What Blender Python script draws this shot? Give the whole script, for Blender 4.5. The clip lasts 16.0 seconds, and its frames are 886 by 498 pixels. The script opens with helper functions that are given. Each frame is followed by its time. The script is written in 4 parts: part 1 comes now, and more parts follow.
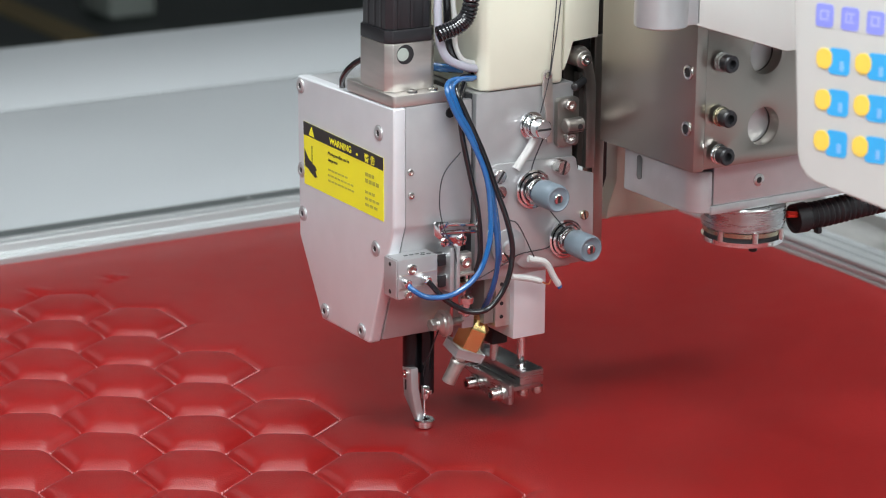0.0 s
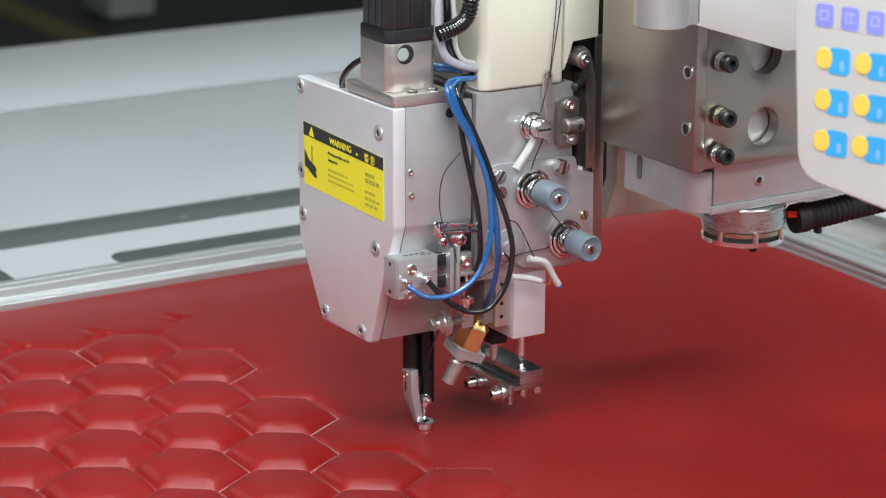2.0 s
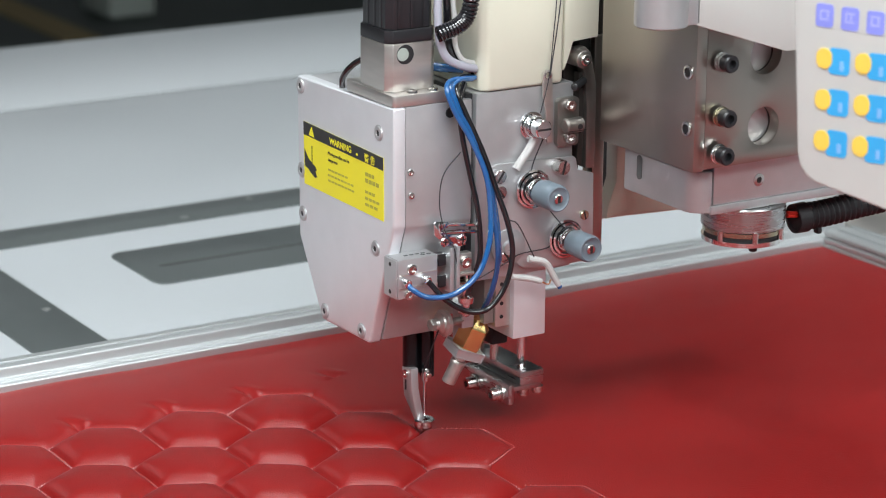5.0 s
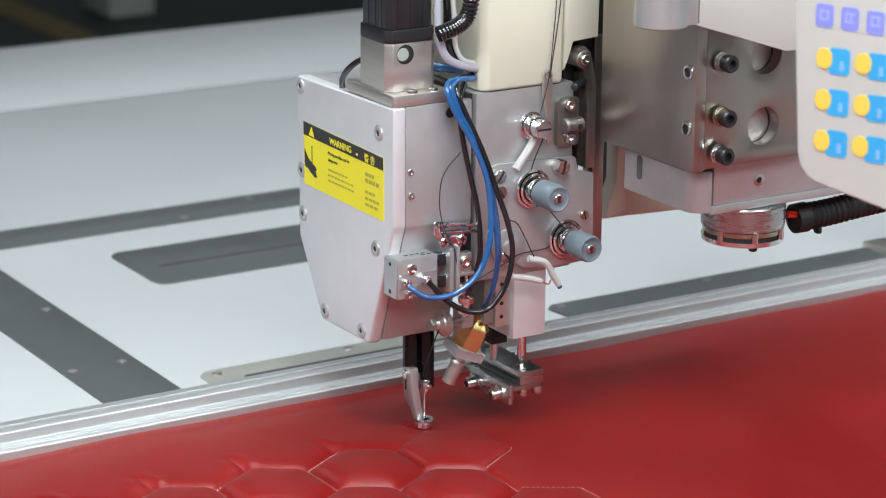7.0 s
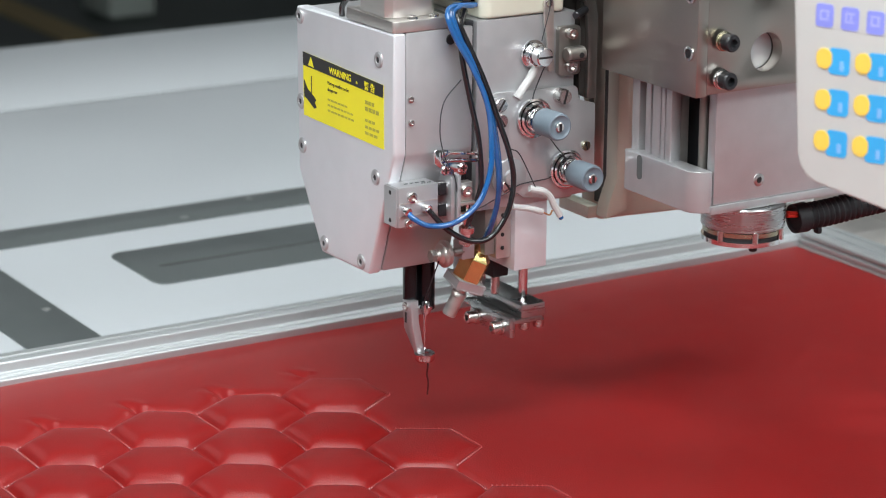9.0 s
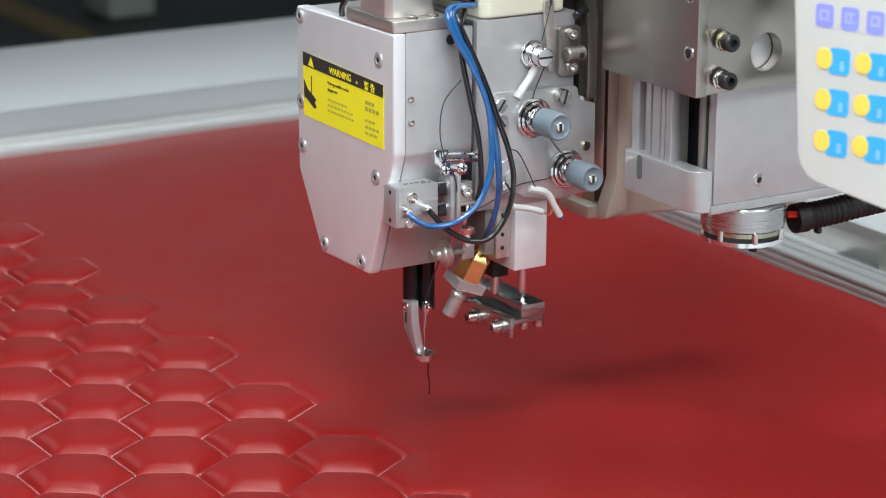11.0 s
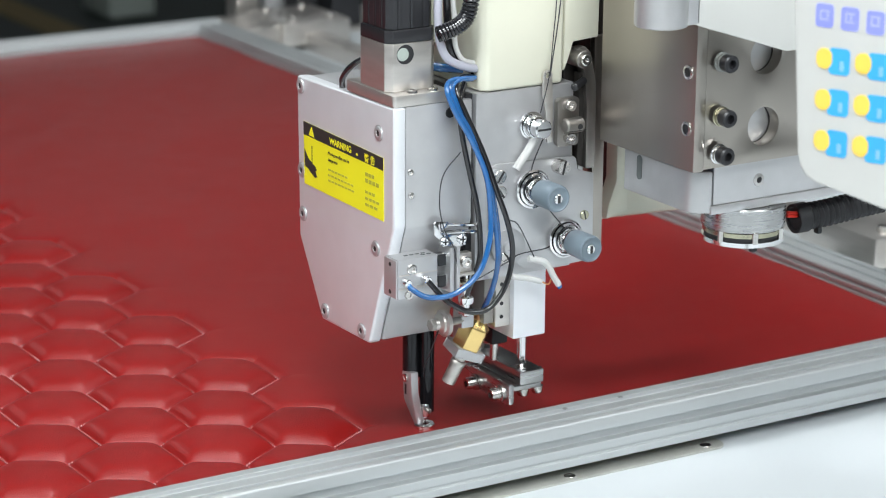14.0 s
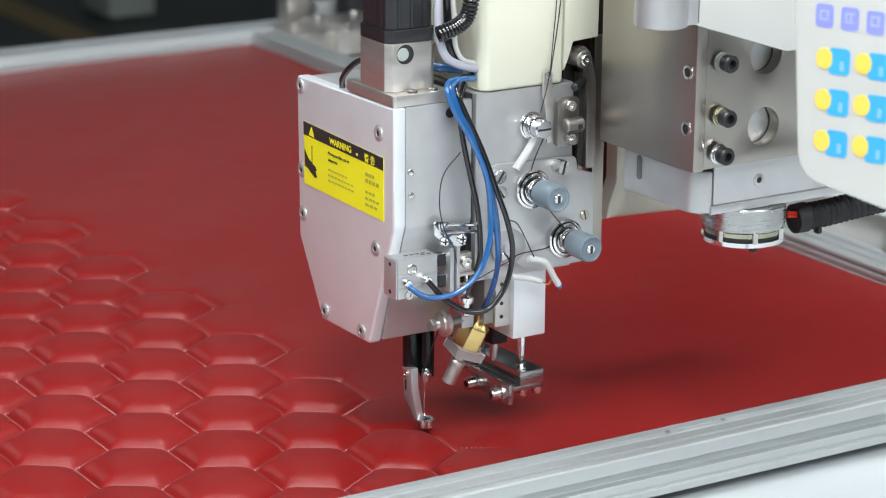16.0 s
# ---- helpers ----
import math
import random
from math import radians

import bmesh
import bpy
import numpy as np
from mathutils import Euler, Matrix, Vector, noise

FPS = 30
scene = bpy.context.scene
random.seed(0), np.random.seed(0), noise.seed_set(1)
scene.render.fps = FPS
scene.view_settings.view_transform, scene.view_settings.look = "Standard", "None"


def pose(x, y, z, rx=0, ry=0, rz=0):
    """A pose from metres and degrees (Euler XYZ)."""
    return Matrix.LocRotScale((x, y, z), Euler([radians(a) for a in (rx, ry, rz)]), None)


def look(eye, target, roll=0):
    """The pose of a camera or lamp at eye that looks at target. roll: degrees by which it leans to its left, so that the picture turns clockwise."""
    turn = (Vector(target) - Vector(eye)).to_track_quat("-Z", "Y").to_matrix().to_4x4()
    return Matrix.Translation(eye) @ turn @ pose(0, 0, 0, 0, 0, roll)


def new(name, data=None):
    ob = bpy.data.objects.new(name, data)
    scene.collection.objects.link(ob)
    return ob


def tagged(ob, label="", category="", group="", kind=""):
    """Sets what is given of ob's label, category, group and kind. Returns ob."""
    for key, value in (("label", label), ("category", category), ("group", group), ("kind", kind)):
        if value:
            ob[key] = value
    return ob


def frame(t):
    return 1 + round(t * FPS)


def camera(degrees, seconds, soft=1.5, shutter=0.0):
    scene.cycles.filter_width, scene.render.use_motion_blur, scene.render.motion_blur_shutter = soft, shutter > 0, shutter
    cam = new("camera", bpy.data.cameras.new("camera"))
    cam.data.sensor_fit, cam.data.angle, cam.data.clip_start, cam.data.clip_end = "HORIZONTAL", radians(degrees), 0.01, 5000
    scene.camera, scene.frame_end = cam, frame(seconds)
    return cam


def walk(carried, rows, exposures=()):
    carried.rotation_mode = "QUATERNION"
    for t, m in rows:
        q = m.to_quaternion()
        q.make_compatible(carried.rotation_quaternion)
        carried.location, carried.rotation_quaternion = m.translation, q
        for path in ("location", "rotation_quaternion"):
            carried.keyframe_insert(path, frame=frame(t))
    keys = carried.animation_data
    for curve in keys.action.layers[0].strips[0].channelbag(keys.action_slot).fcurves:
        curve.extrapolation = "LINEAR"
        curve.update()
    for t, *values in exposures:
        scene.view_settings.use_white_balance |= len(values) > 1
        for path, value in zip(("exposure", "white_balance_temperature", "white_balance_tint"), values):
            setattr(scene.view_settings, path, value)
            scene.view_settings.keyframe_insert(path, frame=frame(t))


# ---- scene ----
import itertools

# ---- camera: a fixed stand, long lens ----
cam = camera(19.76, 16.0, soft=1.1)
EYE = Vector((-0.8251, -1.36425, 0.58996))
FWD = Vector((0.5027, 0.8177, -0.28046))
CAM_POSE = look(EYE, EYE + FWD, 0.407)
walk(cam, [(0.0, CAM_POSE), (16.0, CAM_POSE)])
cam.data.dof.use_dof = True
cam.data.dof.focus_distance = 1.62
cam.data.dof.aperture_fstop = 12.0

# ---- light: unseen lamps added round the machine in a closed factory hall ----
world = bpy.data.worlds.new("hall_world")
scene.world = world
world.use_nodes = True
wbg = world.node_tree.nodes["Background"]
wbg.inputs["Color"].default_value = (0.75, 0.85, 1.0, 1)
wbg.inputs["Strength"].default_value = 0.25
scene.view_settings.exposure = 0.6


def area_lamp(name, eye, target, sx, sy, watts, color, spread=180):
    data = bpy.data.lights.new(name, "AREA")
    data.shape, data.size, data.size_y, data.energy, data.color = "RECTANGLE", sx, sy, watts, color
    data.spread = radians(spread)
    ob = new(name, data)
    ob.matrix_world = look(eye, target)
    return ob


COOL = (0.93, 0.985, 1.0)
# key set from the column's cast shadow; the other lamps are added fill
KEY = (-0.56, -0.68, 1.70)
area_lamp("unseen_lamp_light", KEY, (0.0, 0.0, 0.0), 0.5, 0.4, 13, COOL)
area_lamp("unseen_lamp_light", (-1.05, -2.3, 1.8), (0.0, 0.0, 0.15), 1.6, 0.9, 32, COOL)
area_lamp("unseen_lamp_light", (-1.7, -0.45, 1.25), (-0.1, 0.0, 0.0), 0.8, 0.5, 10, COOL)
area_lamp("unseen_lamp_light", (0.24, 0.22, 1.7), (0.2, 0.15, 0.0), 0.5, 0.4, 1.7, COOL, 80)
area_lamp("unseen_lamp_light", (0.6, -2.3, 2.0), (0.1, 0.0, 0.1), 1.6, 0.8, 30, COOL)
area_lamp("unseen_lamp_light", (-0.9, 4.2, 2.6), (-0.2, -0.1, 0.0), 0.8, 0.5, 5, COOL)
area_lamp("unseen_lamp_light", (2.4, 0.1, 2.8), (0.75, 0.1, 0.0), 1.2, 0.6, 9, COOL)
area_lamp("unseen_lamp_light", (3.6, 8.0, 3.6), (3.6, 8.0, 0.0), 2.4, 0.8, 4, COOL)


# ---- materials ----
def material(name, color, rough=0.5, metal=0.0, var=0.12, scale=40.0, bump=0.0, bump_scale=400.0, aniso=None, spec=0.5, coat=0.0, rand=0.0, rvar=0.15, sheen=0.0):
    """Principled surface with two scales of variation in colour and gloss, and a fine relief."""
    m = bpy.data.materials.new(name)
    m.use_nodes = True
    nt = m.node_tree
    b = nt.nodes["Principled BSDF"]
    tc = nt.nodes.new("ShaderNodeTexCoord")
    mp = nt.nodes.new("ShaderNodeMapping")
    nt.links.new(tc.outputs["Object"], mp.inputs["Vector"])
    if aniso:
        mp.inputs["Scale"].default_value = aniso
    n1 = nt.nodes.new("ShaderNodeTexNoise")
    n1.inputs["Scale"].default_value, n1.inputs["Detail"].default_value = scale, 6
    n2 = nt.nodes.new("ShaderNodeTexNoise")
    n2.inputs["Scale"].default_value, n2.inputs["Detail"].default_value = scale * 0.13, 3
    for n in (n1, n2):
        nt.links.new(mp.outputs["Vector"], n.inputs["Vector"])
    add = nt.nodes.new("ShaderNodeMath")
    add.operation = "ADD"
    nt.links.new(n1.outputs["Fac"], add.inputs[0])
    nt.links.new(n2.outputs["Fac"], add.inputs[1])
    mr = nt.nodes.new("ShaderNodeMapRange")
    mr.inputs["From Min"].default_value, mr.inputs["From Max"].default_value = 0.6, 1.4
    mr.inputs["To Min"].default_value, mr.inputs["To Max"].default_value = 1 - var, 1 + var
    nt.links.new(add.outputs[0], mr.inputs["Value"])
    mul = nt.nodes.new("ShaderNodeVectorMath")
    mul.operation = "SCALE"
    mul.inputs[0].default_value = color[:3]
    last = mr.outputs["Result"]
    if rand:
        oi = nt.nodes.new("ShaderNodeObjectInfo")
        r2 = nt.nodes.new("ShaderNodeMapRange")
        r2.inputs["To Min"].default_value, r2.inputs["To Max"].default_value = 1 - rand, 1 + rand
        nt.links.new(oi.outputs["Random"], r2.inputs["Value"])
        mm = nt.nodes.new("ShaderNodeMath")
        mm.operation = "MULTIPLY"
        nt.links.new(last, mm.inputs[0])
        nt.links.new(r2.outputs["Result"], mm.inputs[1])
        last = mm.outputs[0]
    nt.links.new(last, mul.inputs["Scale"])
    nt.links.new(mul.outputs["Vector"], b.inputs["Base Color"])
    rr = nt.nodes.new("ShaderNodeMapRange")
    rr.inputs["From Min"].default_value, rr.inputs["From Max"].default_value = 0.6, 1.4
    rr.inputs["To Min"].default_value, rr.inputs["To Max"].default_value = max(0.02, rough * (1 - rvar)), min(1.0, rough * (1 + rvar))
    nt.links.new(add.outputs[0], rr.inputs["Value"])
    nt.links.new(rr.outputs["Result"], b.inputs["Roughness"])
    b.inputs["Metallic"].default_value = metal
    b.inputs["Specular IOR Level"].default_value = spec
    b.inputs["Coat Weight"].default_value = coat
    b.inputs["Coat Roughness"].default_value = 0.12
    b.inputs["Sheen Weight"].default_value = sheen
    b.inputs["Sheen Roughness"].default_value = 0.4
    if bump:
        nb = nt.nodes.new("ShaderNodeTexNoise")
        nb.inputs["Scale"].default_value, nb.inputs["Detail"].default_value = bump_scale, 4
        nt.links.new(mp.outputs["Vector"], nb.inputs["Vector"])
        bu = nt.nodes.new("ShaderNodeBump")
        bu.inputs["Strength"].default_value, bu.inputs["Distance"].default_value = bump, 0.0006
        nt.links.new(nb.outputs["Fac"], bu.inputs["Height"])
        nt.links.new(bu.outputs["Normal"], b.inputs["Normal"])
    return m


M_ALU = material("satin_aluminium", (0.53, 0.53, 0.54), 0.40, 0.65, 0.09, 70, 0.10, 900, rvar=0.25)
M_COVER = material("silver_painted_plate", (0.78, 0.79, 0.82), 0.42, 0.5, 0.04, 60, 0.06, 1200)
M_STEEL = material("ground_steel", (0.60, 0.57, 0.54), 0.36, 0.85, 0.10, 45, 0.08, 500, aniso=(1, 1, 6))
M_WORN = material("worn_dark_steel", (0.30, 0.28, 0.26), 0.36, 0.85, 0.12, 60, 0.08, 500)
M_BRACKET = material("worn_stainless_sheet", (0.38, 0.35, 0.315), 0.32, 1.0, 0.07, 14, 0.05, 500, aniso=(1, 1, 0.25), rvar=0.18)
M_CAST = material("cast_steel", (0.30, 0.285, 0.265), 0.38, 0.55, 0.12, 50, 0.1, 400)
M_TURNED = material("turned_steel", (0.50, 0.50, 0.50), 0.28, 1.0, 0.08, 60, 0.05, 500, aniso=(1, 1, 12))
M_SCREW = material("dull_screw", (0.30, 0.31, 0.30), 0.4, 0.6, 0.1, 300)
M_CHROME = material("polished_chrome", (0.78, 0.78, 0.79), 0.12, 1.0, 0.04, 120)
M_BOLT = material("steel_bolt", (0.62, 0.60, 0.58), 0.25, 1.0, 0.08, 300)
M_ZINC = material("yellow_zinc_bolt", (0.48, 0.46, 0.34), 0.25, 1.0, 0.10, 300)
# near-black that paints the shade inside sockets, slots, holes and gaps
M_HOLESHADE = material("hole_and_gap_shade", (0.02, 0.02, 0.022), 0.5, 0.2, 0.1, 200)
M_BLACK = material("black_anodised_metal", (0.022, 0.022, 0.025), 0.32, 0.2, 0.15, 80, 0.05, 500)
M_BLACKBAR = material("black_polished_bar", (0.015, 0.015, 0.018), 0.12, 0.4, 0.1, 80)
M_RUBBER = material("black_rubber", (0.018, 0.018, 0.02), 0.58, 0.0, 0.15, 150, 0.1, 700, spec=0.35)
M_BEIGE = material("cream_enamel", (0.65, 0.64, 0.53), 0.33, 0.0, 0.04, 25, 0.04, 250, coat=0.2)
M_BRASS = material("brass", (0.80, 0.58, 0.24), 0.26, 1.0, 0.10, 120, 0.05, 600)
M_COPPER = material("copper_tip", (0.70, 0.36, 0.18), 0.3, 1.0, 0.1, 120)
M_KNOB = material("grey_blue_plastic", (0.15, 0.19, 0.225), 0.34, 0.0, 0.05, 90, 0.04, 500)
M_BLUE = material("blue_air_hose", (0.014, 0.105, 0.31), 0.12, 0.0, 0.2, 90, coat=0.8)
M_HOSE = material("black_air_hose", (0.012, 0.012, 0.014), 0.14, 0.0, 0.1, 60, coat=0.4)
M_GREYCABLE = material("grey_cable", (0.36, 0.36, 0.42), 0.4, 0.0, 0.06, 60)
M_WHITECABLE = material("white_sleeve", (0.56, 0.56, 0.55), 0.45, 0.0, 0.05, 90)
M_REDCABLE = material("red_wire", (0.55, 0.03, 0.02), 0.35, 0.0, 0.06, 90)
M_THREAD = material("dark_red_thread", (0.05, 0.006, 0.006), 0.3, 0.0, 0.2, 900)
M_STITCH = material("red_stitch_thread", (0.32, 0.09, 0.09), 0.25, 0.0, 0.2, 900)
M_GREYTHREAD = material("dark_grey_thread", (0.03, 0.03, 0.035), 0.6, 0.0, 0.2, 900)
M_TABLE = material("white_laminate", (0.58, 0.61, 0.63), 0.38, 0.0, 0.03, 6, 0.03, 350)
# dark steel parts, and the shade of gaps and cavities put into colour
M_STEELSHADE = material("dark_steel_and_shade", (0.045, 0.040, 0.036), 0.55, 0.3, 0.25, 40, 0.05, 400, rvar=0.3)
M_SLOT = material("grey_slot_insert", (0.075, 0.08, 0.08), 0.5, 0.1, 0.12, 50)
M_STRIP = material("dark_grey_steel_strip", (0.13, 0.145, 0.145), 0.42, 0.3, 0.10, 30, 0.05, 400)
M_PLATE = material("needle_plate_steel", (0.52, 0.52, 0.48), 0.45, 0.5, 0.16, 60, 0.06, 500)
M_SEAM = material("dark_joint", (0.08, 0.09, 0.09), 0.7, 0.0, 0.1, 60)
M_EXTR = material("anodised_extrusion", (0.52, 0.54, 0.545), 0.48, 0.65, 0.07, 18, 0.06, 300, aniso=(0.15, 1, 1))
M_YELLOW = material("yellow_label", (0.86, 0.80, 0.02), 0.42, 0.0, 0.03, 50)
M_INK = material("black_print", (0.025, 0.025, 0.025), 0.5, 0.0, 0.1, 90)
M_FAINT = material("worn_print", (0.42, 0.40, 0.05), 0.5, 0.0, 0.3, 400)
M_PANEL = material("light_grey_panel", (0.52, 0.52, 0.50), 0.45, 0.0, 0.03, 30, 0.03, 400)
M_KEYBLUE = material("blue_key_print", (0.04, 0.36, 0.72), 0.4, 0.0, 0.05, 60)
M_KEYLILAC = material("lilac_key_print", (0.24, 0.27, 0.74), 0.4, 0.0, 0.05, 60)
M_KEYYELLOW = material("yellow_key", (0.86, 0.58, 0.09), 0.4, 0.0, 0.05, 60)
M_KEYWHITE = material("pale_key_print", (0.22, 0.46, 0.80), 0.4, 0.0, 0.05, 60)
M_KEYPALE = material("pale_lilac_print", (0.40, 0.42, 0.80), 0.4, 0.0, 0.05, 60)
M_FLOOR = material("dark_green_floor_paint", (0.018, 0.026, 0.024), 0.6, 0.0, 0.25, 1.5, 0.05, 40)
M_WALL = material("unseen_wall_bounce", (0.60, 0.62, 0.63), 0.8, 0.0, 0.06, 2.0)
M_OCHRE = material("ochre_floor_marking", (0.16, 0.11, 0.03), 0.6, 0.0, 0.2, 3.0)
M_PALE = material("pale_machine_paint", (0.32, 0.36, 0.33), 0.5, 0.0, 0.1, 3.0)
M_LEATHER = material("red_leather", (0.225, 0.0062, 0.0058), 0.37, 0.0, 0.08, 30, 0.4, 800, spec=0.45, rvar=0.14, sheen=0.03)


def lamp_glow(name, strength):
    m = bpy.data.materials.new(name)
    m.use_nodes = True
    b = m.node_tree.nodes["Principled BSDF"]
    b.inputs["Emission Color"].default_value = (0.92, 0.97, 1.0, 1)
    b.inputs["Emission Strength"].default_value = strength
    return m


# glow of the added lamps, which stay out of view
M_GLOW = lamp_glow("unseen_lamp_glow", 1.2)


# ---- mesh helpers ----
def mesh_of(name, bm, mat, smooth=None):
    me = bpy.data.meshes.new(name)
    bmesh.ops.recalc_face_normals(bm, faces=bm.faces[:])
    if smooth is not None:
        for f in bm.faces:
            f.smooth = True
        for e in bm.edges:
            if len(e.link_faces) == 2 and e.calc_face_angle(0) > smooth:
                e.smooth = False
    bm.to_mesh(me)
    bm.free()
    me.materials.append(mat)
    return me


def part(name, bm, mat, parent=None, label="", smooth=0.6):
    ob = new(name, mesh_of(name, bm, mat, smooth))
    ob.parent = parent
    return tagged(ob, label=label)


def empty(name, label, category, group="", at=None):
    ob = new(name)
    ob.empty_display_size = 0.02
    if at is not None:
        ob.matrix_world = at
    return tagged(ob, label=label, category=category, group=group)


def box(x0, x1, y0, y1, z0, z1, bev=0.0015, seg=2, bm=None):
    out = bmesh.new()
    bmesh.ops.create_cube(out, size=1.0)
    for v in out.verts:
        v.co = Vector(((x0 + x1) / 2 + v.co.x * (x1 - x0), (y0 + y1) / 2 + v.co.y * (y1 - y0), (z0 + z1) / 2 + v.co.z * (z1 - z0)))
    if bev:
        bmesh.ops.bevel(out, geom=out.edges[:], offset=bev, segments=seg, profile=0.6, affect="EDGES")
    return join(bm, out)


def join(bm, other):
    if bm is None:
        return other
    me = bpy.data.meshes.new("tmp")
    other.to_mesh(me)
    other.free()
    bm.from_mesh(me)
    bpy.data.meshes.remove(me)
    return bm


AXES = {"x": lambda a, b, c: Vector((c, a, b)), "y": lambda a, b, c: Vector((a, c, b)), "z": lambda a, b, c: Vector((a, b, c))}


def prism(outline, lo, hi, axis, bev=0.0, holes=(), bm=None, seg=2):
    """Extrude a plane outline along an axis: x takes (y, z), y takes (x, z), z takes (x, y). holes: (a, b, radius)."""
    out = bmesh.new()
    put = AXES[axis]
    rings = [outline] + [[(a + r * math.cos(i * math.tau / 28), b + r * math.sin(i * math.tau / 28)) for i in range(28)] for a, b, r in holes]
    edges = []
    for ring in rings:
        vs = [out.verts.new(put(a, b, lo)) for a, b in ring]
        edges += [out.edges.new((vs[i], vs[(i + 1) % len(vs)])) for i in range(len(vs))]
    if holes:
        bmesh.ops.triangle_fill(out, edges=edges, use_beauty=True)
    else:
        out.faces.new(out.verts[:])
    ext = bmesh.ops.extrude_face_region(out, geom=out.faces[:])
    move = put(0, 0, hi - lo)
    bmesh.ops.translate(out, vec=move, verts=[v for v in ext["geom"] if isinstance(v, bmesh.types.BMVert)])
    bmesh.ops.recalc_face_normals(out, faces=out.faces[:])
    if bev:
        sharp = [e for e in out.edges if len(e.link_faces) == 2 and e.calc_face_angle(0) > 0.3]
        bmesh.ops.bevel(out, geom=sharp, offset=bev, segments=seg, profile=0.6, affect="EDGES")
    return join(bm, out)


def rounded(x0, x1, y0, y1, r, n=6):
    pts = []
    for cx, cy, a0 in ((x1 - r, y1 - r, 0), (x0 + r, y1 - r, 90), (x0 + r, y0 + r, 180), (x1 - r, y0 + r, 270)):
        pts += [(cx + r * math.cos(radians(a0 + 90 * i / n)), cy + r * math.sin(radians(a0 + 90 * i / n))) for i in range(n + 1)]
    return pts


def lathe(base, way, profile, seg=28, bm=None, caps=True):
    """Turn a profile of (distance along the axis, radius) round an axis."""
    out = bmesh.new()
    base, way = Vector(base), Vector(way).normalized()
    side = way.orthogonal().normalized()
    up = way.cross(side)
    rings = []
    for d, r in profile:
        rings.append([out.verts.new(base + way * d + (side * math.cos(i * math.tau / seg) + up * math.sin(i * math.tau / seg)) * max(r, 1e-5)) for i in range(seg)])
    for a, b in zip(rings, rings[1:]):
        for i in range(seg):
            out.faces.new((a[i], a[(i + 1) % seg], b[(i + 1) % seg], b[i]))
    if caps:
        out.faces.new(rings[0])
        out.faces.new(rings[-1])
    return join(bm, out)


def rod(a, b, r, seg=20, bev=0.0006, bm=None):
    a, b = Vector(a), Vector(b)
    n = (b - a).length
    return lathe(a, b - a, [(0, r - bev), (bev, r), (n - bev, r), (n, r - bev)], seg, bm)


def spline(points, n=10):
    pts = [Vector(p) for p in points]
    pts = [pts[0] * 2 - pts[1]] + pts + [pts[-1] * 2 - pts[-2]]
    out = []
    for p0, p1, p2, p3 in zip(pts, pts[1:], pts[2:], pts[3:]):
        for i in range(n):
            t = i / n
            out.append(0.5 * (2 * p1 + (p2 - p0) * t + (2 * p0 - 5 * p1 + 4 * p2 - p3) * t * t + (3 * p1 - p0 - 3 * p2 + p3) * t ** 3))
    return out + [pts[-2]]


def tube(points, r, seg=10, n=10, bm=None, wave=None):
    """A hose along a smooth line. wave: (pitch, depth) for corrugated hoses."""
    out = bmesh.new()
    path = spline(points, n)
    rings, side, run = [], None, 0.0
    for i, p in enumerate(path):
        way = (path[min(i + 1, len(path) - 1)] - path[max(i - 1, 0)]).normalized()
        run += (p - path[i - 1]).length if i else 0
        side = way.orthogonal().normalized() if side is None else (side - way * side.dot(way)).normalized()
        up = way.cross(side)
        rad = r + (wave[1] * (0.5 + 0.5 * math.cos(run / wave[0] * math.tau)) if wave else 0)
        rings.append([out.verts.new(p + (side * math.cos(k * math.tau / seg) + up * math.sin(k * math.tau / seg)) * rad) for k in range(seg)])
    for a, b in zip(rings, rings[1:]):
        for k in range(seg):
            out.faces.new((a[k], a[(k + 1) % seg], b[(k + 1) % seg], b[k]))
    out.faces.new(rings[0])
    out.faces.new(rings[-1])
    return join(bm, out)


def coil(center_points, r, wire, turns, seg=8):
    path = spline(center_points, 20)
    pts, total = [], len(path) - 1
    steps = turns * 12
    for i in range(steps + 1):
        f = i / steps * total
        k = min(int(f), total - 1)
        p = path[k].lerp(path[k + 1], f - k)
        way = (path[k + 1] - path[k]).normalized()
        side = way.cross(Vector((0.3, 1, 0.2))).normalized()
        up = way.cross(side)
        a = i / 12 * math.tau
        pts.append(p + (side * math.cos(a) + up * math.sin(a)) * r)
    return tube(pts, wire, seg, 1)


def bolt(parent, base, way, r, height, mat=None, name="bolt", socket=0.5):
    """A socket-head bolt with its recess."""
    base, way = Vector(base), Vector(way).normalized()
    head = part(name, lathe(base, way, [(0, r), (height * 0.85, r), (height, r * 0.88), (height, r * socket), (height * 0.45, r * socket * 0.98)], 20), mat or M_BOLT, parent)
    return head


def slotted(parent, base, way, r, height, turn=40, mat=None):
    """A cheese-head screw with a slot."""
    base, way = Vector(base), Vector(way).normalized()
    ob = part("screw", lathe(base, way, [(0, r), (height * 0.8, r), (height, r * 0.9)], 20), mat or M_BOLT, parent)
    side = way.orthogonal().normalized()
    side = Matrix.Rotation(radians(turn), 3, way) @ side
    up = way.cross(side)
    bm = bmesh.new()
    bmesh.ops.create_cube(bm, size=1.0)
    for v in bm.verts:
        v.co = base + way * (height + v.co.z * 0.0004) + side * v.co.x * r * 1.8 + up * v.co.y * r * 0.28
    part("slot", bm, M_HOLESHADE, ob, smooth=None)
    return ob


